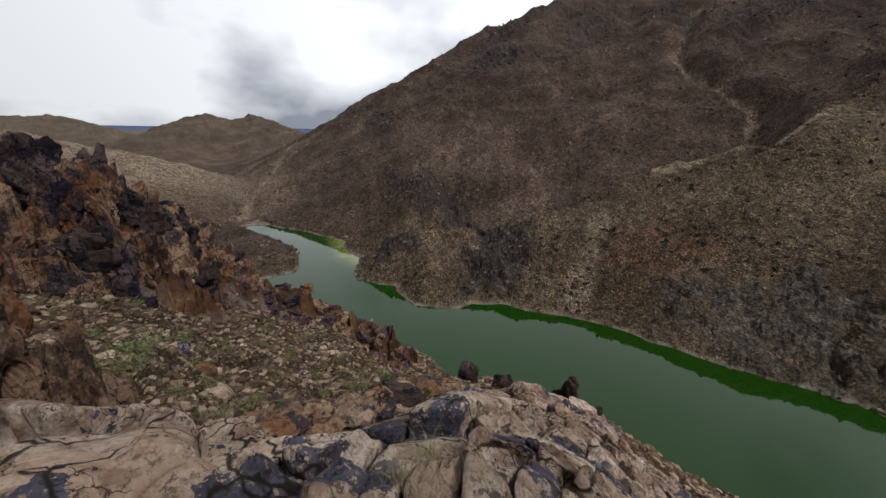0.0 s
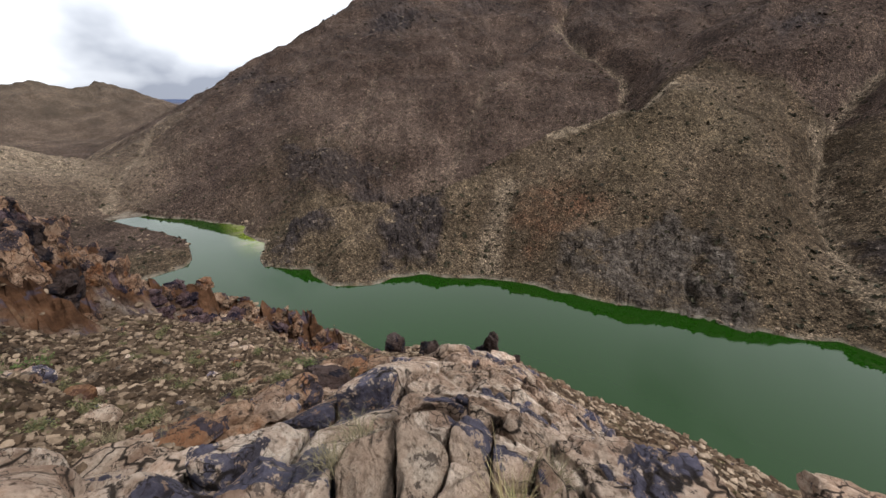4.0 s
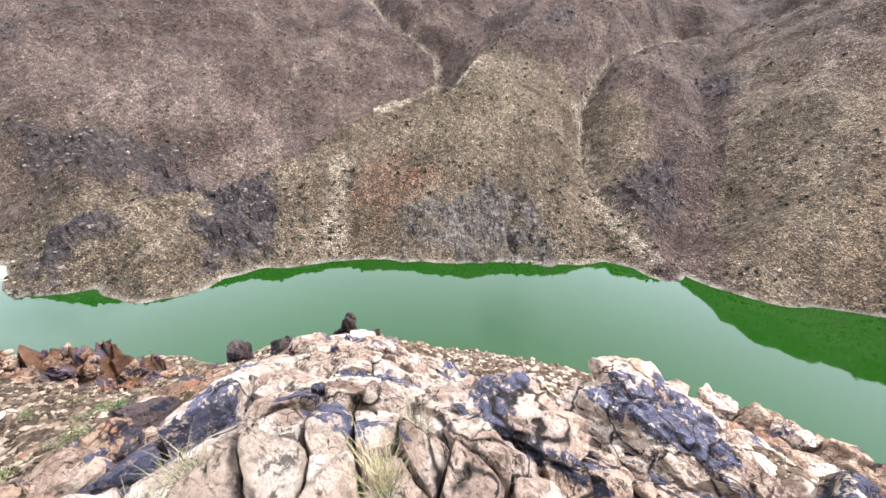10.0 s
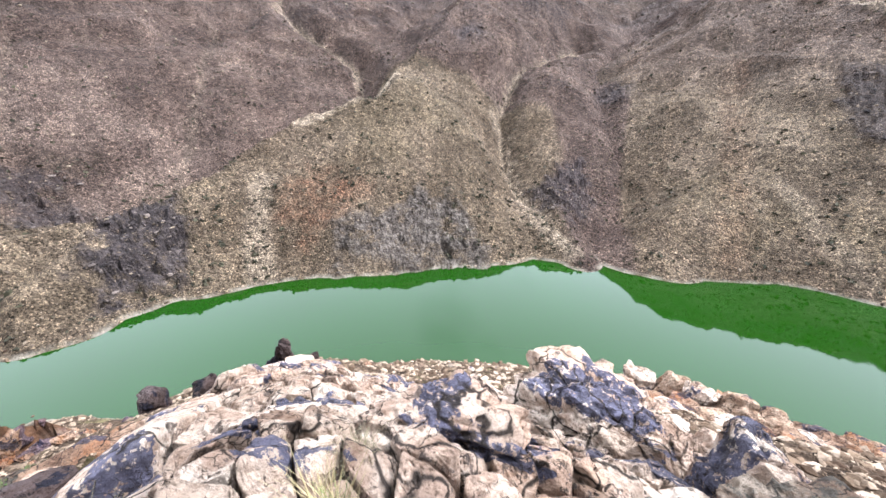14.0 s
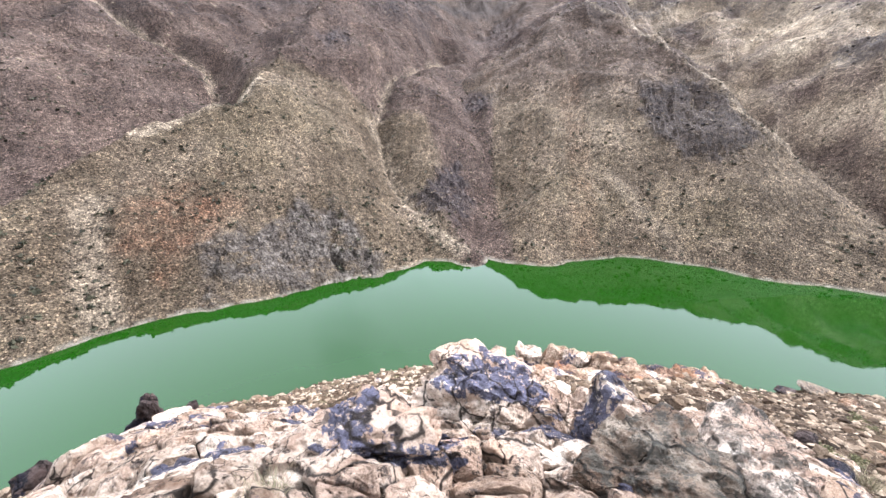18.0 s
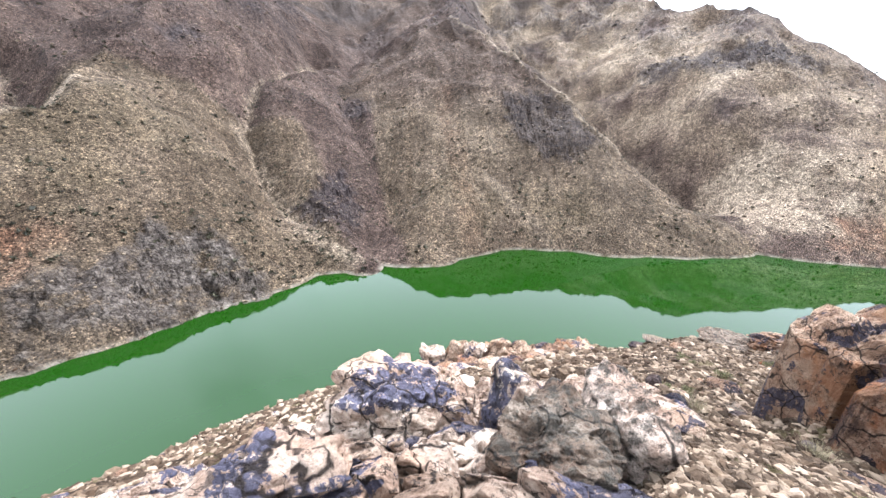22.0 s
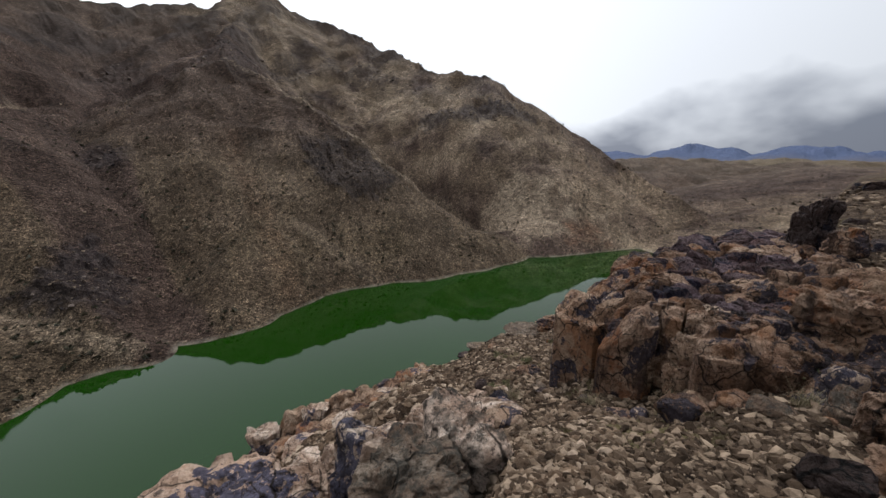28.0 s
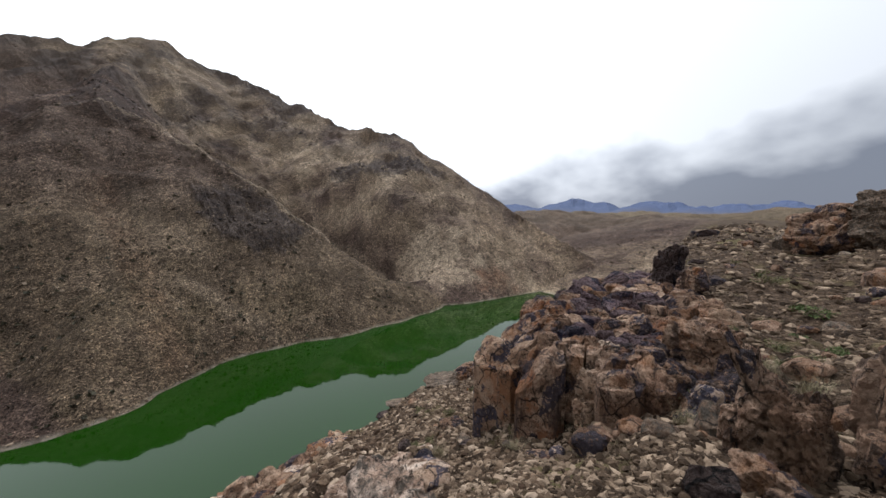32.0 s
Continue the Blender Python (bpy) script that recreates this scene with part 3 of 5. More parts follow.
def make_ground():
    m, nt, b = material("mountain_ground")
    n = Net(nt)
    rock, rust, pale, olive, near, dark, wall = (n.attr(k) for k in ("rock", "rust", "pale", "olive", "near", "dark", "wall"))
    # scree of the far slopes
    tone = n.noise(0.045, 7, 0.62)
    tan = n.ramp(tone, (0.32, (0.072, 0.054, 0.037)), (0.5, (0.122, 0.094, 0.066)), (0.68, (0.172, 0.134, 0.098)))
    mauve = n.ramp(tone, (0.32, (0.051, 0.036, 0.030)), (0.5, (0.089, 0.064, 0.053)), (0.68, (0.136, 0.101, 0.083)))
    scree = n.mix(n.attr("mauve"), tan, mauve)
    # the lower mountain is a lighter, sandier rock
    zx = n.node("ShaderNodeSeparateXYZ")
    nt.links.new(n.pos, zx.inputs[0])
    sandy = n.math("MULTIPLY", n.math("MULTIPLY", n.step(zx.outputs["X"], 150, 185), n.step(zx.outputs["X"], 285, 245)), n.step(n.noise(0.03, 5, 0.6), 0.34, 0.56))
    scree = n.mix(sandy, scree, n.ramp(tone, (0.32, (0.150, 0.116, 0.083)), (0.5, (0.255, 0.202, 0.148)), (0.68, (0.37, 0.30, 0.225))))
    st = n.attr("streak")
    scree = n.mix(1.0, scree, n.ramp(st, (0.28, (0.90, 0.89, 0.88)), (0.5, (1.0, 1.0, 1.0)), (0.72, (1.10, 1.09, 1.07))), "MULTIPLY")
    green = n.mix(n.noise(0.5, 5), (0.078, 0.065, 0.027), (0.116, 0.095, 0.046))
    scree = n.mix(n.math("MULTIPLY", olive, 0.16), scree, green)
    scree = n.mix(n.math("MULTIPLY", n.math("MULTIPLY", rust, n.step(n.noise(0.11, 7, 0.7), 0.36, 0.60)), 0.6), scree, n.mix(n.noise(0.4, 5), (0.144, 0.063, 0.032), (0.216, 0.119, 0.076)))
    scree = n.mix(n.math("MULTIPLY", n.math("MULTIPLY", pale, n.step(n.noise(0.16, 8, 0.72), 0.26, 0.46)), 0.95), scree, n.mix(n.noise(0.3, 6), (0.22, 0.175, 0.128), (0.44, 0.365, 0.280)))
    scree = n.mix(n.step(n.noise(0.5, 9, 0.75), 0.38, 0.66, 0, 1), n.mix(1.0, scree, (0.46, 0.44, 0.43), "MULTIPLY"), n.mix(1.0, scree, (1.36, 1.34, 1.31), "MULTIPLY"))
    g1 = n.node("ShaderNodeSeparateColor")
    nt.links.new(n.cells(3.0, "F1", "Color"), g1.inputs[0])
    g2 = n.node("ShaderNodeSeparateColor")
    nt.links.new(n.cells(6.4, "F1", "Color"), g2.inputs[0])
    gr = n.math("MULTIPLY_ADD", g2.outputs[0], 0.45, n.math("MULTIPLY", g1.outputs[0], 0.55))
    speck = n.ramp(gr, (0.20, (0.06, 0.055, 0.05)), (0.36, (0.62, 0.61, 0.60)), (0.60, (1.0, 1.0, 0.99)), (0.78, (1.5, 1.48, 1.44)), (0.90, (3.4, 3.3, 3.15)))
    scree = n.mix(0.85, scree, speck, "MULTIPLY")
    shrubs = n.math("MULTIPLY", n.step(n.cells(0.55), 0.26, 0.14), n.step(n.noise(0.06, 3), 0.45, 0.58))
    scree = n.mix(n.math("MULTIPLY", shrubs, 0.6), scree, (0.040, 0.036, 0.020))
    jointed = n.math("MULTIPLY", n.step(n.noise(0.9, 9, 0.78), 0.40, 0.50), n.step(n.cells(0.7, "DISTANCE_TO_EDGE", vec=n.warped(2.2, 0.8)), 0.02, 0.14, 0.35, 1.0))
    darkrock = n.ramp(n.noise(0.55, 9, 0.7), (0.30, (0.012, 0.010, 0.011)), (0.52, (0.048, 0.039, 0.040)), (0.72, (0.150, 0.124, 0.112)))
    greyrock = n.ramp(n.noise(0.42, 9, 0.72), (0.30, (0.030, 0.025, 0.022)), (0.46, (0.110, 0.091, 0.078)), (0.70, (0.270, 0.232, 0.200)))
    greyrock = n.mix(jointed, (0.016, 0.013, 0.012), greyrock)
    darkrock = n.mix(n.step(jointed, 0.0, 0.6), (0.008, 0.007, 0.008), darkrock)
    broken = n.step(n.noise(0.22, 7, 0.7), 0.36, 0.50)
    c = n.mix(n.math("MULTIPLY", n.math("MULTIPLY", n.attr("grey"), broken), 0.9), scree, greyrock)
    c = n.mix(n.math("MULTIPLY", n.math("MULTIPLY", dark, n.step(n.noise(0.3, 6, 0.7), 0.30, 0.46)), 0.9), c, darkrock)
    # weathered dark overall, in broad drifts
    c = n.mix(1.0, c, n.ramp(n.noise(0.018, 6, 0.6), (0.35, (0.64, 0.61, 0.59)), (0.63, (0.96, 0.95, 0.93))), "MULTIPLY")
    # rubble and earth of the near spur
    soil = n.ramp(n.noise(0.8, 8, 0.65), (0.32, (0.022, 0.015, 0.010)), (0.5, (0.055, 0.038, 0.026)), (0.7, (0.120, 0.088, 0.060)))
    soil = n.mix(n.step(n.noise(6, 8, 0.75), 0.38, 0.64), n.mix(1.0, soil, (0.22, 0.20, 0.19), "MULTIPLY"), n.mix(1.0, soil, (1.35, 1.3, 1.25), "MULTIPLY"))
    soil = n.mix(n.step(n.noise(0.35, 4), 0.55, 0.68, 0, 0.5), soil, (0.145, 0.125, 0.055))
    brown = n.ramp(n.noise(0.7, 9, 0.66), (0.30, (0.017, 0.009, 0.006)), (0.46, (0.052, 0.026, 0.014)), (0.58, (0.091, 0.046, 0.025)), (0.72, (0.133, 0.081, 0.050)))
    brown = n.mix(n.step(n.noise(0.45, 5, 0.6, distortion=0.6), 0.57, 0.63, 0, 0.85), brown, (0.060, 0.050, 0.066))
    bed = n.mix(wall, rock_colour(n, 0.35), brown)
    nearc = n.mix(rock, soil, bed)
    c = n.mix(near, c, nearc)
    # a pale, salt-stained strip along the water's edge
    z = n.node("ShaderNodeSeparateXYZ")
    nt.links.new(n.pos, z.inputs[0])
    edge = n.math("MULTIPLY", n.step(z.outputs["Z"], 0.7, 0.15), n.step(n.noise(0.35, 4), 0.35, 0.6))
    c = n.mix(n.math("MULTIPLY", edge, 0.7), c, (0.25, 0.215, 0.17))
    # distance haze painted into the colour: tan over the plain, blue on the range
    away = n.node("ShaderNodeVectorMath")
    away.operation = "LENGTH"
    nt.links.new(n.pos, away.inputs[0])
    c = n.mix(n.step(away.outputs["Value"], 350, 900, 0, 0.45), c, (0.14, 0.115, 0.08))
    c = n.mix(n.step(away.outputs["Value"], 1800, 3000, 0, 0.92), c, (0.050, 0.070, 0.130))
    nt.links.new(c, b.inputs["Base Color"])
    b.inputs["Roughness"].default_value = 0.95
    b.inputs["Specular IOR Level"].default_value = 0.06
    h = n.mix(near, n.math("ADD", n.math("MULTIPLY", n.noise(1.1, 9, 0.75), 7.0), n.math("MULTIPLY", n.cells(2.0), -2.2)), n.math("ADD", n.noise(5, 10, 0.7), n.math("MULTIPLY", n.cells(2.4, "DISTANCE_TO_EDGE"), 0.5)))
    n.bump(b, h, 1.0, 0.16)
    return m


def make_water():
    m, nt, b = material("green_lake_water")
    n = Net(nt)
    c = n.ramp(n.noise(0.02, 3), (0.35, (0.0048, 0.0215, 0.0008)), (0.65, (0.0056, 0.0260, 0.0018)))
    x = n.node("ShaderNodeSeparateXYZ")
    nt.links.new(n.pos, x.inputs[0])
    shallow = n.math("MULTIPLY", n.step(x.outputs["X"], -106, -122, 0, 0.9), n.step(x.outputs["Y"], 12, 19))
    c = n.mix(shallow, c, n.mix(n.step(n.noise(0.12, 3), 0.45, 0.6), (0.10, 0.13, 0.012), (0.19, 0.18, 0.09)))
    nt.links.new(c, b.inputs["Base Color"])
    b.inputs["Roughness"].default_value = 0.02
    b.inputs["IOR"].default_value = 1.33
    b.inputs["Specular IOR Level"].default_value = 0.36
    n.bump(b, n.math("ADD", n.noise(0.35, 3, 0.5, n.squash(1, 0.6, 1)), n.math("MULTIPLY", n.noise(2.5, 2), 0.12)), 0.05, 0.12)
    return m


def make_stone(name, lo, mid, hi):
    m, nt, b = material(name)
    n = Net(nt)
    c = n.ramp(n.island(), (0.0, lo), (0.5, mid), (1.0, hi))
    c = n.mix(0.75, c, n.ramp(n.noise(3.5, 7, 0.7), (0.34, (0.34, 0.32, 0.30)), (0.60, (1.3, 1.27, 1.23))), "MULTIPLY")
    nt.links.new(c, b.inputs["Base Color"])
    b.inputs["Roughness"].default_value = 0.9
    b.inputs["Specular IOR Level"].default_value = 0.08
    n.bump(b, n.noise(8, 8, 0.7), 0.6, 0.05)
    return m


def make_plant(name, a, c2):
    m, nt, b = material(name)
    n = Net(nt)
    nt.links.new(n.mix(n.island(), (*a, 1), (*c2, 1)), b.inputs["Base Color"])
    b.inputs["Roughness"].default_value = 0.8
    b.inputs["Specular IOR Level"].default_value = 0.2
    return m


GROUND, WATER = make_ground(), make_water()
PALE_ROCK = make_rock("cream_granite", 0.35, True, (1.22, 1.15, 1.07))
BROWN_ROCK = make_rock("rusty_brown_rock", 0.8, True, (0.58, 0.455, 0.365))
TAN_ROCK = make_rock("tan_weathered_rock", 0.7, True, (0.80, 0.67, 0.55))
DARK_ROCK = make_rock("dark_varnished_rock", 0.3, True, (0.15, 0.13, 0.14))
WHITE_ROCK = make_rock("white_crusted_granite", 0.2, False, (1.5, 1.42, 1.34))
GREY_ROCK = make_rock("grey_lichened_rock", 0.4, False, (0.50, 0.45, 0.39))
NEAR_STONE = make_stone("near_rubble", (0.035, 0.021, 0.013), (0.110, 0.076, 0.050), (0.290, 0.225, 0.168))
BROWN_STONE = make_stone("brown_rubble", (0.020, 0.013, 0.008), (0.078, 0.054, 0.036), (0.215, 0.162, 0.116))
FAR_STONE = make_stone("far_scree_stone", (0.022, 0.016, 0.012), (0.090, 0.067, 0.048), (0.200, 0.158, 0.114))
VARNISH_ROCK = make_rock("purple_varnished_rock", 0.5, True, (0.21, 0.17, 0.215))
DRY_GRASS = make_plant("dry_grass", (0.22, 0.17, 0.08), (0.42, 0.34, 0.19))
GREEN_GRASS = make_plant("green_grass", (0.05, 0.11, 0.02), (0.14, 0.19, 0.05))
SHRUB_LEAF = make_plant("shrub_leaf", (0.045, 0.055, 0.022), (0.15, 0.13, 0.06))
DARK_SHRUB = make_plant("dark_shrub", (0.014, 0.013, 0.008), (0.050, 0.044, 0.024))
GREEN_LEAF = make_plant("green_leaf", (0.035, 0.062, 0.018), (0.10, 0.120, 0.040))
GREY_GRASS = make_plant("grey_grass", (0.10, 0.085, 0.05), (0.24, 0.20, 0.12))
TWIG = make_plant("shrub_twig", (0.09, 0.065, 0.045), (0.17, 0.13, 0.09))


# ---------------------------------------------------------------- meshes
def mesh_from(name, verts, faces, mat, smooth=False):
    """verts (n, 3) and faces (m, 3) or (m, 4) arrays into a mesh."""
    me = bpy.data.meshes.new(name)
    faces = np.asarray(faces, np.int32)
    k = faces.shape[1]
    me.vertices.add(len(verts))
    me.vertices.foreach_set("co", np.asarray(verts, np.float32).ravel())
    me.loops.add(faces.size)
    me.loops.foreach_set("vertex_index", faces.ravel())
    me.polygons.add(len(faces))
    me.polygons.foreach_set("loop_start", np.arange(0, faces.size, k, dtype=np.int32))
    me.polygons.foreach_set("use_smooth", np.full(len(faces), smooth))
    me.update(calc_edges=True)
    me.materials.append(mat)
    return me


def part(name, me, parent, label=""):
    ob = new(name, me)
    ob.parent = parent
    if label:
        tagged(ob, label)
    return ob


# ---------------------------------------------------------------- ground and water
def build_ground():
    front = np.radians(np.arange(-126, 126.01, 0.33))
    back = np.radians(np.arange(128.5, 233.0, 2.5))
    az = np.concatenate([front, back])
    r = np.concatenate([[0.02, 0.3, 0.55], np.geomspace(0.8, 4700, 640)])
    A, R = np.meshgrid(az, r, indexing="ij")
    X, Y = R * np.sin(A), R * np.cos(A)
    Z, rock, rust, pale, olive, near, dark, wall, streak, mauve, grey = land(X.ravel(), Y.ravel())
    na, nr = A.shape
    v = np.stack([X.ravel(), Y.ravel(), Z], 1)
    idx = np.arange(na * nr).reshape(na, nr)
    nxt = np.roll(idx, -1, 0)
    q = np.stack([idx[:, :-1], idx[:, 1:], nxt[:, 1:], nxt[:, :-1]], -1).reshape(-1, 4)
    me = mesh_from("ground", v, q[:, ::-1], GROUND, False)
    for key, val in (("rock", rock), ("rust", rust), ("pale", pale), ("olive", olive), ("near", near), ("dark", dark), ("wall", np.clip(wall, 0, 1)), ("streak", streak), ("mauve", mauve), ("grey", grey)):
        a = me.attributes.new(key, "FLOAT", "POINT")
        a.data.foreach_set("value", val.astype(np.float32))
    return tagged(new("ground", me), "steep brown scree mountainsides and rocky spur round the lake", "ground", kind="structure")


ground = build_ground()


def build_water():
    xs, ys = np.linspace(-260, 215, 40), np.linspace(-60, 110, 20)
    X, Y = np.meshgrid(xs, ys, indexing="ij")
    idx = np.arange(X.size).reshape(X.shape)
    q = np.stack([idx[:-1, :-1], idx[1:, :-1], idx[1:, 1:], idx[:-1, 1:]], -1).reshape(-1, 4)
    me = mesh_from("water", np.stack([X.ravel(), Y.ravel(), np.zeros(X.size)], 1), q, WATER, True)
    return tagged(new("water", me), "calm opaque green lake mirroring the mountains", "lake", kind="structure")


water = build_water()


# ---------------------------------------------------------------- rocks
def ico(level):
    bm = bmesh.new()
    bmesh.ops.create_icosphere(bm, subdivisions=level, radius=1.0)
    v = np.array([p.co[:] for p in bm.verts])
    f = np.array([[p.index for p in q.verts] for q in bm.faces])
    bm.free()
    return v / np.linalg.norm(v, axis=1)[:, None], f


ICO = {k: ico(k) for k in (1, 3, 4, 5)}


def rock_mesh(seed, size, mat, level=4, planes=20, rough=0.05, joints=0.0, soft=22.0):
    """An angular block: many flat breaks, slightly rounded, with a rough skin and, where asked, bedding grooves. Base at z = 0."""
    rng = np.random.default_rng(seed)
    u, f = ICO[level]
    n = rng.normal(size=(planes, 3))
    n = np.vstack([n / np.linalg.norm(n, axis=1)[:, None], np.eye(3), -np.eye(3)])
    d = np.concatenate([rng.uniform(0.72, 1.0, planes), np.full(6, 0.82)])
    c = np.maximum(u @ n.T, 1e-3) / d
    rad = 1.0 / (np.sum(c ** soft, 1) ** (1 / soft))
    p = u * rad[:, None]
    # broken faces: the skin falls into tilted facets with joints between them, coarse ones first
    for k, amp in ((14 if level < 5 else 22, 1.0), (50 if level < 5 else 75, 0.45), (0 if level < 5 else 240, 0.22)):
        if (level < 4 and amp < 1) or not k:
            break
        seeds, an = rng.uniform(-1, 1, (k, 3)), np.array([1.0, 1.0, 1.5])
        d = (((p[:, None] - seeds[None]) * an) ** 2).sum(-1)
        c = d.argmin(1)
        d1 = np.sqrt(d[np.arange(len(p)), c])
        d[np.arange(len(p)), c] = 9
        gap = np.sqrt(d.min(1)) - d1
        lift, lean = rng.uniform(-0.5, 0.5, k), rng.normal(0, 0.55, (k, 3))
        h = lift[c] + ((p - seeds[c]) * lean[c]).sum(-1)
        p = p * (1 + 1.9 * rough * amp * h - 0.9 * joints * sstep(0.07, 0.0, gap))[:, None]
    a = fbm(p[:, 0] * 4.3 + seed, p[:, 1] * 4.3 + p[:, 2] * 3.3, 3, seed % 97)
    p = p * (1 + 0.25 * rough * a)[:, None]
    if joints > 0.05:
        s = p[:, 2] * 4.5 + 0.8 * a + 1.1 * p[:, 0] + rng.uniform(0, 1)
        p[:, :2] *= (1 - joints * 0.7 * sstep(0.38, 0.5, np.abs(s - np.round(s))))[:, None]
    p = p * np.array(size) / 2
    p[:, 2] -= p[:, 2].min()
    return mesh_from("rock", p, f, mat, False)


def ground_z(x, y):
    return float(land(np.array([float(x)]), np.array([float(y)]))[0][0])


def spot(az, r):
    a = radians(az)
    return r * math.sin(a), r * math.cos(a)


def set_rock(name, az, r, top, width, deep, mat, seed, label, category="rock", level=4, sink=0.25, yaw=None, tilt=(0, 0), joints=0.03, rough=0.09, planes=20, group=""):
    """A rock on the ground at a bearing and distance, its top at a height below (-) or above the eye's level."""
    x, y = spot(az, r)
    g = ground_z(x, y)
    h = max(0.25, EYE + top - g)
    tall = h * (1 + sink)
    me = rock_mesh(seed, (width, deep, tall), mat, level, planes, rough, joints)
    ob = tagged(new(name, me), label, category, group)
    ob.matrix_world = pose(x, y, g - h * sink, tilt[0], tilt[1], -az if yaw is None else yaw)
    return ob


set_rock("boulder", -38.6, 13.8, -10.9, 1.1, 1.2, BROWN_ROCK, 12, "brown cracked boulder against the dark pinnacle", joints=0.06)
set_rock("boulder", -54.2, 14.2, -10.35, 1.15, 1.0, DARK_ROCK, 13, "dark brown boulder perched above the lake", joints=0.06)
set_rock("boulder", -61.8, 17.8, -12.2, 1.5, 1.3, DARK_ROCK, 14, "dark grey wedge-shaped boulder on the slope's brow", tilt=(0, 14))


def build_ledge(label, pieces, name="rock_ledge", piece="slab"):
    """A flaky ledge or stack of several separate slabs."""
    base = tagged(new(name), label, name.replace("_", " "))
    for i, (az, r, top, w, d, mat) in enumerate(pieces):
        x, y = spot(az, r)
        g = ground_z(x, y)
        h = max(0.3, EYE + top - g)
        ob = part(piece, rock_mesh(600 + 13 * i + int(r * 10), (w, d, h * 1.3), mat, 4, 16, 0.14, 0.07), base)
        ob.matrix_world = pose(x, y, g - 0.3 * h, (-8, 6, 10)[i % 3], (5, -7, 9)[i % 3], -az + (8, -12, 4)[i % 3])
    return base


# the last slab, of dark rock, is added where the hollow lies in shade
build_ledge("long brown rock ledge with a dark slab for the hollow beneath", [(-66, 8.7, -6.95, 1.3, 0.9, BROWN_ROCK), (-70, 8.3, -6.6, 1.4, 1.0, TAN_ROCK), (-74, 8.0, -6.35, 1.3, 0.9, PALE_ROCK), (-78, 7.7, -6.2, 1.2, 0.8, BROWN_ROCK), (-82, 7.5, -6.05, 1.0, 0.8, TAN_ROCK), (-73, 7.6, -6.5, 1.2, 0.8, DARK_ROCK)])
build_ledge("dark jagged rock pinnacle at the tip of the outcrop", [(-43.0, 14.2, -9.95, 0.9, 0.8, DARK_ROCK), (-41.2, 14.0, -9.75, 0.8, 0.8, DARK_ROCK), (-39.4, 13.9, -10.2, 0.8, 0.9, DARK_ROCK), (-45.0, 14.1, -10.5, 0.8, 0.8, DARK_ROCK), (-41.8, 13.2, -10.5, 1.2, 0.7, DARK_ROCK), (-38.2, 13.4, -10.8, 0.9, 0.8, BROWN_ROCK)], "rock_pinnacle", "shard")
build_ledge("long flaky ledge of tan rock", [(-79, 5.9, -4.75, 1.2, 0.9, TAN_ROCK), (-84, 5.6, -4.5, 1.3, 0.8, PALE_ROCK), (-90, 5.3, -4.35, 1.2, 0.9, TAN_ROCK), (-96, 5.0, -4.15, 1.1, 0.8, TAN_ROCK), (-102, 4.6, -3.8, 0.9, 0.8, PALE_ROCK)])
set_rock("boulder", 12.0, 4.6, -3.55, 2.5, 2.0, PALE_ROCK, 17, "big domed cream boulder with blue-black varnish patches", level=5, joints=0.07, rough=0.15, planes=14)
set_rock("boulder", -11.0, 2.05, -2.15, 1.25, 1.0, PALE_ROCK, 61, "smooth cream boulder with a varnished face beside the grass", level=5, joints=0.06, rough=0.13, planes=14)
set_rock("boulder", 35.0, 3.7, -2.8, 1.0, 0.8, PALE_ROCK, 62, "pale split block with a purple varnished side", level=5, joints=0.05, rough=0.11, tilt=(0, 12))
set_rock("boulder", 20.0, 4.0, -3.75, 1.1, 1.0, PALE_ROCK, 18, "split cream and purple boulder beside the outcrop", level=5, joints=0.09, rough=0.18, tilt=(10, 18))
set_rock("boulder", 27.0, 4.4, -3.75, 1.15, 1.0, PALE_ROCK, 19, "pale block with dark varnished face", level=5, rough=0.15, joints=0.06, tilt=(0, 15))
build_ledge("weathered tan crag standing above the lake", [(26 + da, 16 + dr, -11.2 - dz, w, 1.4, m) for da, dr, dz, w, m in ((0, 0, 0, 1.9, TAN_ROCK), (-4, 0.4, 0.5, 1.6, PALE_ROCK), (4, 0.3, 0.35, 1.7, TAN_ROCK), (-2, -1.2, 0.6, 1.5, TAN_ROCK), (2.5, -1.4, 0.8, 1.6, BROWN_ROCK), (-6.5, 0.5, 1.1, 1.3, TAN_ROCK), (6.5, -0.2, 0.8, 1.5, TAN_ROCK), (0, -2.4, 1.0, 1.4, PALE_ROCK))], "rock_crag", "rock_block")
build_ledge("knobbly pale crag on the slope's edge", [(34 + da, 15.5 + dr, -10.35 - dz, w, 1.4, m) for da, dr, dz, w, m in ((0, 0, 0, 1.9, TAN_ROCK), (-4, 0.4, 0.5, 1.6, PALE_ROCK), (4, 0.3, 0.35, 1.7, TAN_ROCK), (-2, -1.2, 0.6, 1.5, TAN_ROCK), (2.5, -1.4, 0.8, 1.6, BROWN_ROCK), (-6.5, 0.5, 1.1, 1.3, TAN_ROCK), (6.5, -0.2, 0.8, 1.5, TAN_ROCK), (0, -2.4, 1.0, 1.4, PALE_ROCK))], "rock_crag", "rock_block")
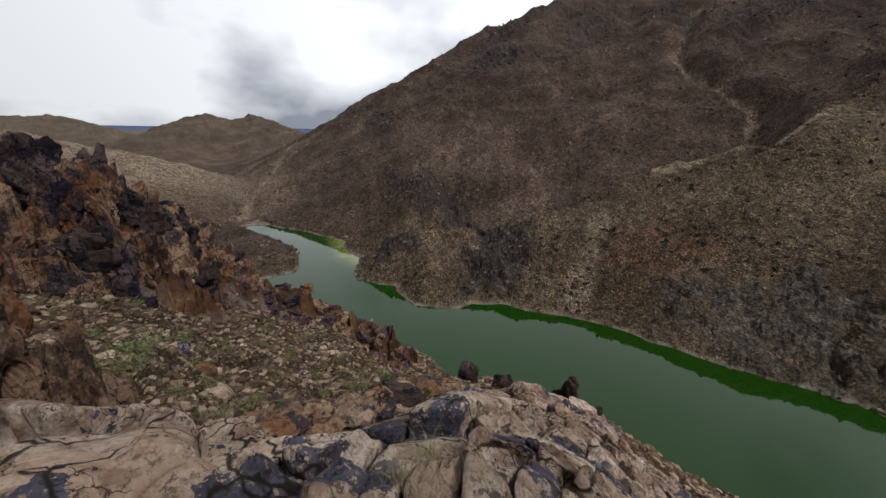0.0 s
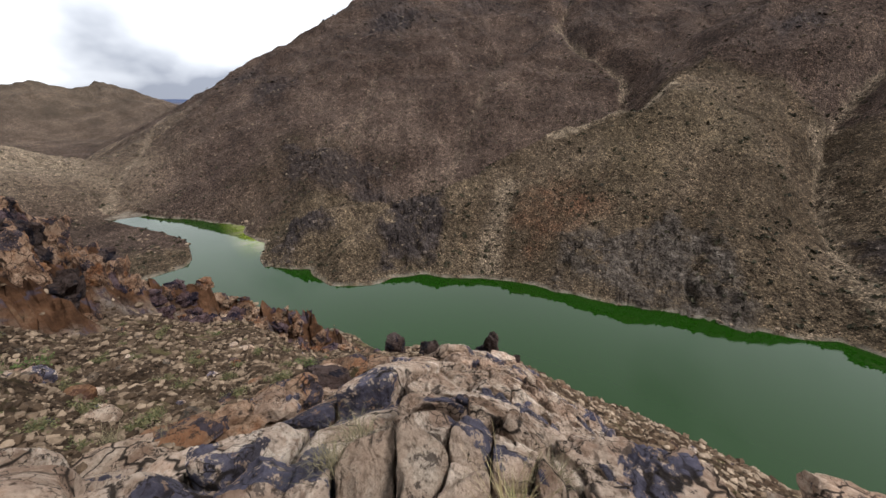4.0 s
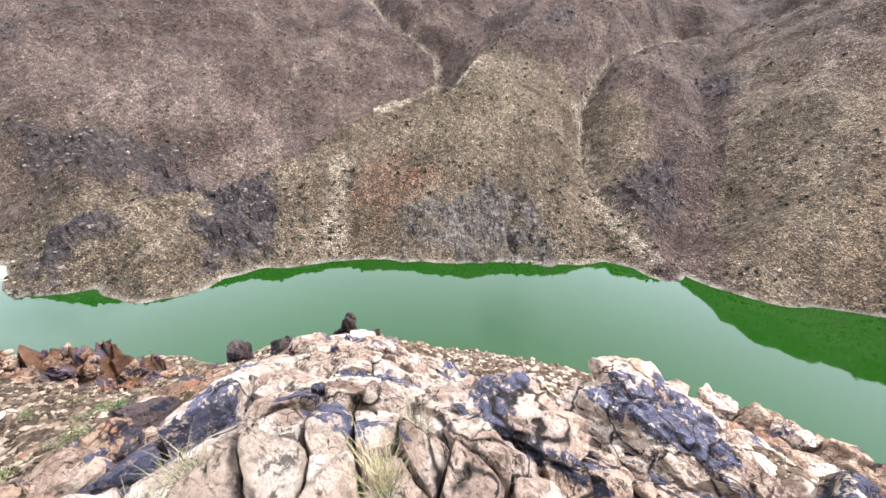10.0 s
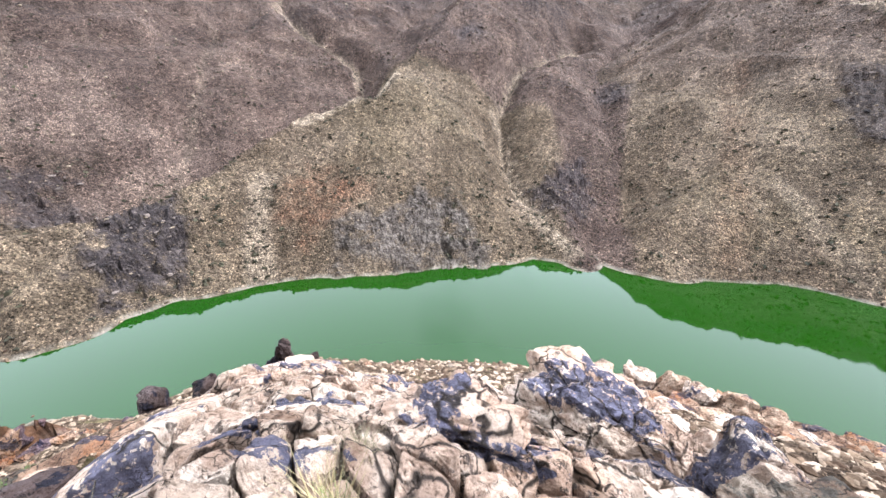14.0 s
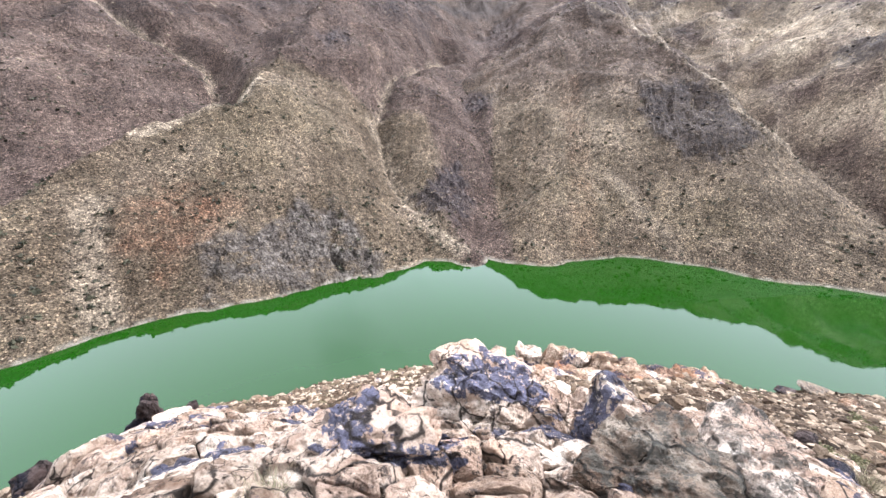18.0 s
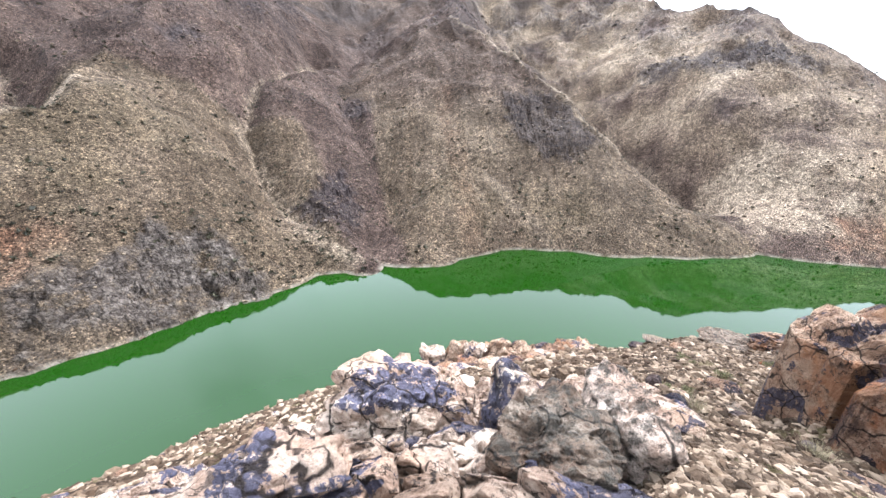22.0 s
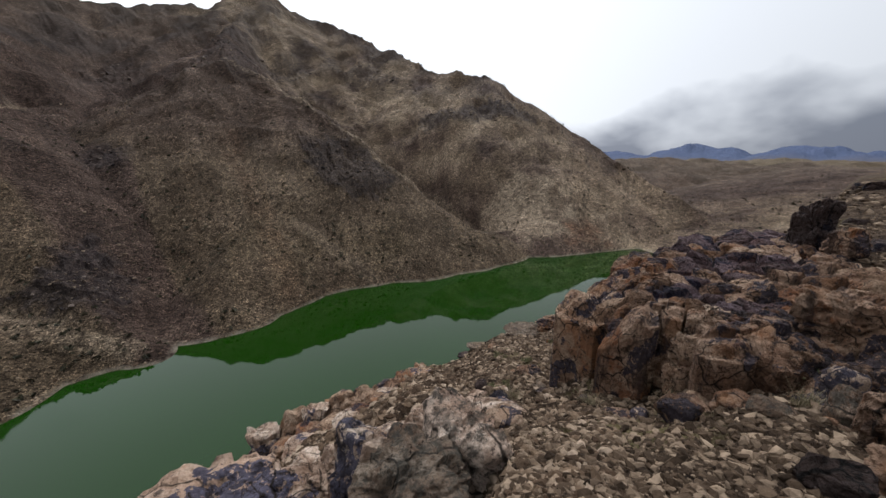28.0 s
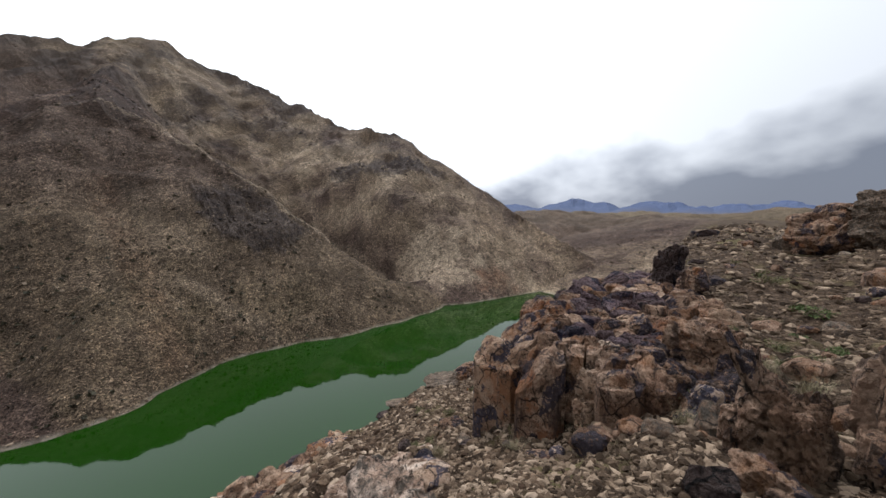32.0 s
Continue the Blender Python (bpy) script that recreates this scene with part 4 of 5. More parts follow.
build_ledge("low tan crag along the brow", [(41 + da, 19 + dr, -12.6 - dz, w, 1.4, m) for da, dr, dz, w, m in ((0, 0, 0, 1.9, TAN_ROCK), (-4, 0.4, 0.5, 1.6, PALE_ROCK), (4, 0.3, 0.35, 1.7, TAN_ROCK), (-2, -1.2, 0.6, 1.5, TAN_ROCK), (2.5, -1.4, 0.8, 1.6, BROWN_ROCK), (-6.5, 0.5, 1.1, 1.3, TAN_ROCK), (6.5, -0.2, 0.8, 1.5, TAN_ROCK), (0, -2.4, 1.0, 1.4, PALE_ROCK))], "rock_crag", "rock_block")
set_rock("boulder", 45, 2.75, -2.5, 1.25, 1.0, GREY_ROCK, 22, "rough grey lichened boulder with a hollow beneath", level=5, joints=0.08, rough=0.16, planes=10, yaw=-50)
set_rock("boulder", 51.5, 3.3, -2.45, 0.85, 1.1, WHITE_ROCK, 23, "white-crusted boulder leaning on the grey one", level=5, joints=0.04, rough=0.14, planes=10, yaw=-40, tilt=(0, 12))
set_rock("boulder", 47.5, 29, -17.7, 1.6, 1.2, TAN_ROCK, 24, "grey knob of rock on the brow")
set_rock("boulder", 55.5, 32, -18.6, 2.0, 1.4, DARK_ROCK, 25, "dark wedge of rock on the brow", tilt=(0, -12))
set_rock("boulder", 58.0, 32, -18.9, 2.6, 1.6, GREY_ROCK, 26, "low grey rock near the shore")
set_rock("rock_crag", 65.5, 33, -15.7, 5.0, 3.4, GREY_ROCK, 27, "dark grey blocky crag above the water", level=5, joints=0.08, rough=0.17)
set_rock("rock_crag", 70.5, 34, -14.4, 4.0, 3.4, BROWN_ROCK, 28, "brown ledgy crag below the promontory", level=5, joints=0.08, rough=0.17)
set_rock("rock_crag", 113.5, 42, 1.9, 7.5, 5.0, BROWN_ROCK, 42, "rounded brown rock knoll on the skyline", level=5, joints=0.06, rough=0.09)
set_rock("rock_crag", 117.5, 40, 2.3, 6.0, 5.0, GREY_ROCK, 43, "grey stacked rocks of the skyline knoll", level=5, joints=0.08, rough=0.16)
set_rock("rock_tower", 97.6, 24, -1.15, 1.9, 1.8, DARK_ROCK, 29, "dark blocky rock tower on the promontory", level=5, joints=0.10, rough=0.13, planes=18)
set_rock("boulder", 100.6, 22, -2.5, 1.5, 1.5, BROWN_ROCK, 30, "brown boulder at the foot of the rock tower", joints=0.06, rough=0.15)
set_rock("boulder", 101.4, 9.6, -2.25, 1.35, 1.3, BROWN_ROCK, 31, "big rust-brown boulder with a dark varnished top", level=5, joints=0.08, rough=0.2, planes=10)
set_rock("boulder", 97.4, 7.4, -2.75, 0.85, 0.8, BROWN_ROCK, 32, "rounded rust-brown boulder stained black", level=5, joints=0.05, rough=0.15)
set_rock("boulder", 92.0, 7.6, -3.2, 0.7, 0.8, TAN_ROCK, 33, "tan block fallen at the cliff's foot", level=5, joints=0.06, rough=0.2)
set_rock("stone_slab", 103.3, 5.7, -2.45, 0.62, 0.5, GREY_ROCK, 37, "flat pale grey slab leaning among brown boulders", joints=0.02, sink=0.1, tilt=(14, 12))
set_rock("stone_slab", 103.0, 6.9, -2.55, 0.5, 0.4, PALE_ROCK, 47, "small pale slab above the grey one", joints=0.02, sink=0.1, tilt=(10, -8))
set_rock("boulder", 107.6, 5.1, -1.55, 0.72, 0.9, BROWN_ROCK, 38, "upright rust-orange split boulder", level=5, joints=0.10, rough=0.24, planes=8)
set_rock("boulder", 110.8, 4.9, -1.75, 0.6, 0.8, BROWN_ROCK, 48, "rust-orange broken rock face beside the split boulder", level=5, joints=0.10, rough=0.24, planes=8)
set_rock("boulder", 102.2, 3.35, -1.95, 0.42, 0.4, DARK_ROCK, 39, "black varnished boulder beside the path", joints=0.05, rough=0.2, planes=9)
set_rock("boulder", 106.0, 3.9, -2.15, 0.36, 0.5, BROWN_ROCK, 40, "brown split stone slabs on edge", joints=0.14, rough=0.2, tilt=(0, 16))
set_rock("boulder", 109.5, 3.7, -2.05, 0.40, 0.5, BROWN_ROCK, 49, "dark rusty broken rock low beside the path", joints=0.12, rough=0.24)
set_rock("boulder", 117.6, 5.0, -1.2, 0.6, 0.9, BROWN_ROCK, 41, "dark brown boulder at the field's edge", level=5, joints=0.06, rough=0.2)
set_rock("boulder", -122.0, 4.6, -0.9, 0.62, 0.9, BROWN_ROCK, 44, "tall rust-orange rock face, split and stained", level=5, joints=0.12, rough=0.22, planes=8)
set_rock("boulder", -116.6, 5.3, -2.1, 0.62, 0.7, BROWN_ROCK, 45, "rust-brown block below the tall rock", level=5, joints=0.10, rough=0.2, planes=8)
set_rock("boulder", -120.2, 4.2, -2.25, 0.52, 0.6, BROWN_ROCK, 46, "orange tilted block at the rubble's edge", level=5, joints=0.10, rough=0.2, tilt=(8, 0), planes=8)
set_rock("boulder", -112.9, 6.2, -3.1, 0.5, 0.5, BROWN_ROCK, 50, "small brown block at the foot of the tall rock", joints=0.06, rough=0.18)


def scatter_rocks(name, count, azs, rs, sizes, mats, label, group, seed, flat=0.7, lift=0.55, joints=0.05):
    """Loose boulders of one place: a few meshes, each set many times."""
    rng = np.random.default_rng(seed)
    meshes = [rock_mesh(seed * 31 + k, (1, rng.uniform(0.65, 0.95), rng.uniform(0.45, 0.9) * flat / 0.7), mats[k % len(mats)], 3, 16, 0.07, joints) for k in range(7)]
    az = rng.uniform(*azs, count)
    r = np.exp(rng.uniform(math.log(rs[0]), math.log(rs[1]), count))
    x, y = r * np.sin(np.radians(az)), r * np.cos(np.radians(az))
    z = land(x, y)[0]
    for i in range(count):
        s = rng.uniform(*sizes) * (0.6 + 0.8 * rng.random() ** 3)
        if z[i] < 0.3:
            continue
        ob = tagged(new(name, meshes[i % 7]), label, "rock", group)
        ob.matrix_world = pose(x[i], y[i], z[i] - s * (1 - lift) * 0.5, *rng.uniform(-16, 16, 2), rng.uniform(0, 360)) @ Matrix.Diagonal((s, s, s, 1))


scatter_rocks("boulder", 75, (-116, -72), (6, 30), (0.3, 0.85), [BROWN_ROCK, PALE_ROCK, GREY_ROCK], "tan angular boulder lying in the rubble field", "rubble field boulders", 3)
scatter_rocks("boulder", 105, (58, 119), (5, 30), (0.3, 1.05), [BROWN_ROCK, TAN_ROCK, BROWN_ROCK, GREY_ROCK, DARK_ROCK], "weathered brown boulder on the stony ground", "stony ground boulders", 4)
scatter_rocks("boulder", 50, (88, 120), (22, 105), (0.8, 2.4), [BROWN_ROCK, GREY_ROCK, DARK_ROCK], "lichen-grey boulder on the plateau", "plateau boulders", 5)
scatter_rocks("boulder", 30, (-60, 55), (6, 34), (0.3, 1.0), [PALE_ROCK, GREY_ROCK, BROWN_ROCK], "pale boulder on the slope down to the lake", "slope boulders", 6)


def line_rocks(pts, count, sizes, mats, label, group, seed, spread=1.2, rise=0.35, toward=0.0, tall=1.0):
    rng = np.random.default_rng(seed)
    meshes = [rock_mesh(seed * 17 + k, (1, rng.uniform(0.6, 0.9), rng.uniform(0.7, 1.25)), mats[k % len(mats)], 4, 9, 0.20, 0.10, 42) for k in range(6)]
    for i in range(count):
        t = rng.uniform(0, len(pts) - 1.001)
        k = int(t)
        p = np.array(pts[k][:2]) * (1 - t + k) + np.array(pts[k + 1][:2]) * (t - k) + rng.normal(0, spread, 2)
        p = p * (1 - rng.uniform(0, toward) / np.hypot(*p))
        s = rng.uniform(*sizes)
        ob = tagged(new("rock_block", meshes[i % 6]), label, "rock", group)
        ob.matrix_world = pose(p[0], p[1], ground_z(*p) - s * (1 - rise) * 0.8, *rng.uniform(-14, 14, 2), rng.uniform(0, 360)) @ Matrix.Diagonal((s, s, s * tall, 1))


line_rocks(WALL_LEFT[:5], 160, (0.7, 2.1), [BROWN_ROCK, DARK_ROCK, VARNISH_ROCK, BROWN_ROCK, DARK_ROCK, BROWN_ROCK], "craggy rust and black rock of the weathered wall", "wall crags", 7, 1.3, 0.3, 4.5, 1.45)
line_rocks(WALL_LEFT[4:], 110, (0.6, 2.0), [BROWN_ROCK, VARNISH_ROCK, BROWN_ROCK, TAN_ROCK], "jagged purple-brown rock on the ridge", "ridge crags", 8, 1.2, 0.30, 3.4, 0.85)


# the jointed bedrock under the viewer's feet: each block a cell of the joint pattern, worn round at its edges
STRIKE = radians(132)


def clip_cell(poly, p, q, gap):
    """The part of a convex polygon nearer to p than to q, kept gap away from the middle line."""
    n = (q - p) / np.hypot(*(q - p))
    m = (p + q) / 2 - n * gap
    out = []
    for i in range(len(poly)):
        a, b = poly[i], poly[(i + 1) % len(poly)]
        da, db = (a - m) @ n, (b - m) @ n
        if da <= 0:
            out.append(a)
        if (da < 0 < db) or (db < 0 < da):
            out.append(a + (b - a) * da / (da - db))
    return out


def joint_block(rng, cell, centre, size, tall, mat, steep, top=outcrop_top):
    """One block: rings from its middle out to its worn rim, then down its broken sides."""
    rays, rings = 60, 12
    th = np.linspace(0, 2 * np.pi, rays, endpoint=False)
    d = np.stack([np.cos(th), np.sin(th)], 1)
    reach = np.full(rays, 1e9)
    for i in range(len(cell)):
        a, b = cell[i] - centre, cell[(i + 1) % len(cell)] - centre
        n = np.array([b[1] - a[1], a[0] - b[0]])
        k = d @ n
        with np.errstate(divide="ignore", invalid="ignore"):
            t = np.where(np.abs(k) > 1e-9, (a @ n) / k, 1e9)
        reach = np.where((t > 0) & (t < reach), t, reach)
    reach = np.minimum(reach, 1.6 * size)
    reach = reach * (1 + 0.10 * fbm(d[:, 0] * 2.2 + centre[0] * 9, d[:, 1] * 2.2 + centre[1] * 9, 3, 5))
    s = np.array([0.10, 0.22, 0.34, 0.46, 0.57, 0.67, 0.76, 0.84, 0.90, 0.95, 0.985, 1.0])
    xy = centre + s[:, None, None] * reach[None, :, None] * d[None]
    x, y = xy[..., 0].ravel(), xy[..., 1].ravel()
    tilt = rng.normal(0, steep, 2)
    rel = xy.reshape(-1, 2) - centre
    z = top(x, y) + rel @ tilt + rng.normal(0, 0.16 * size)
    z = z - np.repeat(0.05 * size * s ** 14, rays)
    # broken corners: a few slanting planes cut the top
    flat = z.copy()
    for _ in range(7):
        a = rng.uniform(0, 2 * np.pi)
        cut = rng.uniform(0.8, 2.2) * (rel @ np.array([math.cos(a), math.sin(a)]) - size * rng.uniform(0.35, 0.95))
        z = np.minimum(z, flat - cut * (0.35 if steep < 0.1 else 1.0) + 0.012 * size)
    z = np.maximum(z, flat - 0.55 * size)
    # breaks and pits in the top
    facet, joint = blocks(x / (0.42 * size) + centre[0], y / (0.42 * size), 77, 0.8)
    calm = 0.4 if steep < 0.1 else 1.0
    z = z + calm * size * (0.085 * facet + 0.05 * fbm(x / (0.30 * size), y / (0.30 * size), 4, 88) - 0.06 * sstep(0.07, 0.0, joint))
    v = [np.stack([x, y, z], 1)]
    rim = z[-rays:]
    for k, (drop, grow) in enumerate(((0.12, 1.015), (0.34, 1.0), (0.62, 1.03), (1.0, 1.0))):
        e = centre + (grow * reach * (1 + 0.03 * fbm(d[:, 0] * 4 + 3 * k, d[:, 1] * 4 + centre[0], 2, 9)))[:, None] * d
        v.append(np.column_stack([e, rim - tall * drop]))
    mid = np.array([[*centre, z[:rays].mean() + 0.01 * size]])
    v = np.vstack([mid] + v)
    f = []
    for j in range(rings + 3):
        a = 1 + j * rays + np.arange(rays)
        b = 1 + j * rays + (np.arange(rays) + 1) % rays
        f.append(np.stack([a, a + rays, b + rays, b], 1))
    f.append(np.stack([1 + np.arange(rays), 1 + (np.arange(rays) + 1) % rays, np.zeros(rays, int), np.zeros(rays, int)], 1))
    quads = np.vstack(f[:-1])
    tri = np.vstack([quads[:, [0, 1, 2]], quads[:, [0, 2, 3]], f[-1][:, [0, 1, 2]]])
    return mesh_from("rock_block", v, tri, mat, False)


def build_outcrop():
    rng = np.random.default_rng(77)
    base = tagged(new("rock_outcrop"), "cracked cream granite outcrop stained with blue-black varnish", "rock outcrop")
    turn = np.array([[math.cos(STRIKE), math.sin(STRIKE)], [-math.sin(STRIKE) * 1.55, math.cos(STRIKE) * 1.55]])
    back = np.linalg.inv(turn)
    want, seeds = [], []
    for _ in range(7000):
        az, r = radians(rng.uniform(-135, 64)), math.exp(rng.uniform(math.log(0.9), math.log(14.5)))
        p = np.array([r * math.sin(az), r * math.cos(az)])
        one = np.array([p[0]]), np.array([p[1]])
        if outcrop_share(*one)[0] < 0.5:
            continue
        on_back = -ridge(*one, WHALEBACK, 1.0)[0]
        size = 0.12 + 0.050 * r + (0.85 if on_back < 1.25 and rng.random() < 0.85 else 0.0) + rng.uniform(0, 0.12)
        q = turn @ p
        if not seeds or (np.hypot(*(np.array(seeds) - q).T) > 0.72 * (size + np.array(want))).all():
            seeds.append(q)
            want.append(size)
    seeds = np.array(seeds)
    for i, (q, size) in enumerate(zip(seeds, want)):
        cell = [q + 2.0 * size * np.array(c) for c in ((-1, -1), (1, -1), (1, 1), (-1, 1))]
        for j in np.argsort(np.hypot(*(seeds - q).T))[1:18]:
            cell = clip_cell(cell, q, seeds[j], rng.uniform(0.004, 0.024) + 0.016 * size)
        if len(cell) < 3:
            continue
        cell = [back @ c for c in cell]
        part("rock_block", joint_block(rng, cell, np.mean(cell, 0), size, 0.45 + 0.25 * size, PALE_ROCK, 0.05 if size > 0.75 else 0.22), base)
    # loose broken pieces lying in the joints
    loose = [rock_mesh(930 + k, (1.0, rng.uniform(0.5, 0.8), rng.uniform(0.45, 0.8)), PALE_ROCK, 3, 9, 0.12, 0.0, 45) for k in range(8)]
    az, r = np.radians(rng.uniform(-70, 60, 130)), np.exp(rng.uniform(math.log(2.2), math.log(9), 130))
    x, y = r * np.sin(az), r * np.cos(az)
    z = outcrop_top(x, y)
    on = outcrop_share(x, y) > 0.5
    for i in range(len(x)):
        if on[i] and -ridge(x[i:i + 1], y[i:i + 1], WHALEBACK, 1.0)[0] > 1.1:
            k = rng.uniform(0.06, 0.16) * r[i] ** 0.6
            part("rock_block", loose[i % 8], base).matrix_world = pose(x[i], y[i], z[i] - 0.4 * k, rng.normal(0, 25), rng.normal(0, 25), rng.uniform(0, 360)) @ Matrix.Diagonal((k, k, k, 1))
    return base


build_outcrop()


def build_promontory():
    """The brown cliff of the promontory: tall jointed blocks, varnished on their upper faces."""
    rng = np.random.default_rng(78)
    base = tagged(new("rock_promontory"), "rust-brown jointed cliff with purple-black varnished top slabs", "rock cliff")
    want, seeds = [], []
    for _ in range(5000):
        az, r = radians(rng.uniform(70, 105)), math.exp(rng.uniform(math.log(7), math.log(30)))
        p = np.array([r * math.sin(az), r * math.cos(az)])
        if promontory_share(np.array([p[0]]), np.array([p[1]]))[0] < 0.5:
            continue
        size = rng.uniform(0.020, 0.052) * r + (0.35 if 83 < math.degrees(az) < 96 and rng.random() < 0.4 else 0.0)
        if not seeds or (np.hypot(*(np.array(seeds) - p).T) > 0.72 * (size + np.array(want))).all():
            seeds.append(p)
            want.append(size)
    seeds = np.array(seeds)
    for q, size in zip(seeds, want):
        cell = [q + 1.8 * size * np.array(c) for c in ((-1, -1), (1, -1), (1, 1), (-1, 1))]
        for j in np.argsort(np.hypot(*(seeds - q).T))[1:16]:
            cell = clip_cell(cell, q, seeds[j], rng.uniform(0.004, 0.03) + 0.02 * size)
        if len(cell) < 3:
            continue
        az, r = math.degrees(math.atan2(*q)), np.hypot(*q)
        mat = VARNISH_ROCK if 83 < az < 97 and r > 9.4 and rng.random() < 0.6 else (TAN_ROCK if rng.random() < 0.3 else BROWN_ROCK)
        part("rock_block", joint_block(rng, cell, np.mean(cell, 0), size, 2.6, mat, 0.18, promontory_top), base)
    # broken ledges up the cliff's foot
    ledge = [rock_mesh(970 + k, (1.0, rng.uniform(0.5, 0.8), rng.uniform(0.6, 1.0)), (BROWN_ROCK, TAN_ROCK)[k % 2], 4, 9, 0.14, 0.06, 45) for k in range(8)]
    edge = np.array(PROMONTORY[:6])
    for i in range(90):
        t = rng.uniform(0, 4.99)
        a, q = edge[int(t)] * (1 - t % 1) + edge[int(t) + 1] * (t % 1)
        q -= abs(rng.normal(0, 0.35)) - 0.25
        x, y = spot(a, q)
        g, k = ground_z(x, y), rng.uniform(0.35, 1.1)
        z = g + rng.uniform(-0.1, 0.75) * max(0.0, EYE - 3.2 - g) - 0.5 * k
        part("rock_block", ledge[i % 8], base).matrix_world = pose(x, y, z, rng.normal(0, 14), rng.normal(0, 14), rng.uniform(0, 360)) @ Matrix.Diagonal((k, k, k * 1.25, 1))
    return base


build_promontory()


# ---------------------------------------------------------------- plants
def blades(rng, count, height, spread, width, lean, mat, droop=0.35):
    """A tuft of thin bent blades."""
    v, f = [], []
    for _ in range(count):
        a, q = rng.uniform(0, 2 * np.pi), rng.normal(0, spread, 2)
        h, l = height * rng.uniform(0.5, 1.1), lean * rng.uniform(0.2, 1.2)
        dx, dy = math.cos(a), math.sin(a)
        k = len(v)
        for s in (0.0, 0.4, 0.75, 1.0):
            off = l * (s + droop * s * s) * h
            w = width * (1 - 0.85 * s)
            cx, cy, cz = q[0] + dx * off, q[1] + dy * off, h * (s - 0.25 * droop * s * s)
            v += [(cx - dy * w, cy + dx * w, cz), (cx + dy * w, cy - dx * w, cz)]
        for s in range(3):
            f.append((k + 2 * s, k + 2 * s + 1, k + 2 * s + 3, k + 2 * s + 2))
    return mesh_from("blades", np.array(v), np.array(f), mat)


def leaf_cloud(rng, count, size, radius, height, mat):
    """Small separate leaves in an uneven clump."""
    d = rng.normal(size=(count, 3))
    d /= np.linalg.norm(d, axis=1)[:, None]
    lobes = rng.normal(0, 0.45, (7, 3))
    c = lobes[rng.integers(0, 7, count)] * 0.9 + d * (rng.random(count) ** 0.5)[:, None] * 0.55
    c = c * np.array([radius, radius, height / 2])
    c[:, 2] += height * 0.55
    c[:, 2] = np.maximum(c[:, 2], 0.02)
    a, b = rng.normal(size=(count, 3)), rng.normal(size=(count, 3))
    a /= np.linalg.norm(a, axis=1)[:, None]
    b = np.cross(a, b)
    b /= np.linalg.norm(b, axis=1)[:, None]
    s = size * rng.uniform(0.6, 1.4, count)[:, None]
    v = np.stack([c - a * s, c + b * s * 0.45, c + a * s, c - b * s * 0.45], 1).reshape(-1, 3)
    return mesh_from("leaves", v, np.arange(4 * count).reshape(-1, 4), mat)


def build_shrub(seed, leaf, radius, height, label, leaves=420):
    rng = np.random.default_rng(seed)
    ob = tagged(new("shrub"), label, "shrub")
    part("stem", blades(rng, 60, height * 0.9, radius * 0.12, 0.006, 0.9, TWIG, 0.1), ob)
    part("foliage", leaf_cloud(rng, leaves, radius * 0.085, radius, height, leaf), ob)
    return ob


def plant(proto, az, r, scale, rng, made=[]):
    x, y = spot(az, r)
    one = np.array([float(x)]), np.array([float(y)])
    z = outcrop_top(*one)[0] - 0.08 if r < 12 and outcrop_share(*one)[0] > 0.5 else ground_z(x, y) - 0.03
    m = pose(x, y, z, 0, 0, rng.uniform(0, 360))
    if proto.name in made:
        ob = copy_thing(proto, m)
    else:
        made.append(proto.name)
        ob = proto
        ob.matrix_world = m
    ob.scale = (scale, scale, scale)
    return ob


rng_p = np.random.default_rng(5)
shrubs = [build_shrub(201, SHRUB_LEAF, 0.38, 0.36, "dry grey-green cushion shrub among the stones"),
          build_shrub(202, SHRUB_LEAF, 0.34, 0.30, "low brownish thorny shrub among the stones"),
          build_shrub(203, GREEN_LEAF, 0.42, 0.36, "small fresh green shrub among the rubble")]
for az, r, s, k in ((-111.5, 7.6, 1.5, 0), (-110.0, 8.6, 1.3, 2), (-108.0, 7.0, 0.8, 1), (-104, 9, 1.0, 1), (-100, 7.5, 0.9, 0), (-96, 11, 1.0, 1), (-92, 14, 1.1, 0), (-107, 13, 1.1, 2),
                    (-101, 16, 1.1, 1), (-88, 9, 0.8, 0), (-84, 17, 1.1, 1), (-95, 20, 1.2, 0), (-80, 12, 0.9, 1), (-116, 6.6, 0.9, 2), (-105, 6.2, 0.7, 0), (-90, 6.6, 0.6, 1),
                    (111.7, 19, 1.3, 2), (104.5, 11.0, 0.5, 0), (113.5, 13, 0.7, 2), (101, 18, 1.2, 0), (94, 9, 0.8, 2), (88, 10, 0.9, 0), (82, 11, 0.9, 1), (78, 12, 1.0, 2),
                    (86, 13.5, 1.2, 0), (72, 12, 0.9, 2), (66, 14, 0.9, 1), (92, 12.5, 1.1, 0), (97, 7.5, 0.6, 1), (60, 10, 0.7, 1), (70, 20, 1.0, 0), (108, 24, 1.6, 0), (112, 11, 0.9, 1),
                    (80, 9, 0.7, 1), (-6, 22, 0.9, 0), (4, 30, 1.0, 1), (-18, 17, 0.8, 0), (16, 20, 0.8, 1)):
    plant(shrubs[k], az, r, s, rng_p)

for az, r in [(rng_p.uniform(-114, -74), math.exp(rng_p.uniform(2.0, 3.3))) for _ in range(34)] + [(rng_p.uniform(60, 117), math.exp(rng_p.uniform(2.0, 3.5))) for _ in range(34)]:
    plant(shrubs[int(rng_p.integers(0, 6)) % 3 if rng_p.random() < 0.5 else 1], az, r, rng_p.uniform(0.45, 0.95), rng_p)

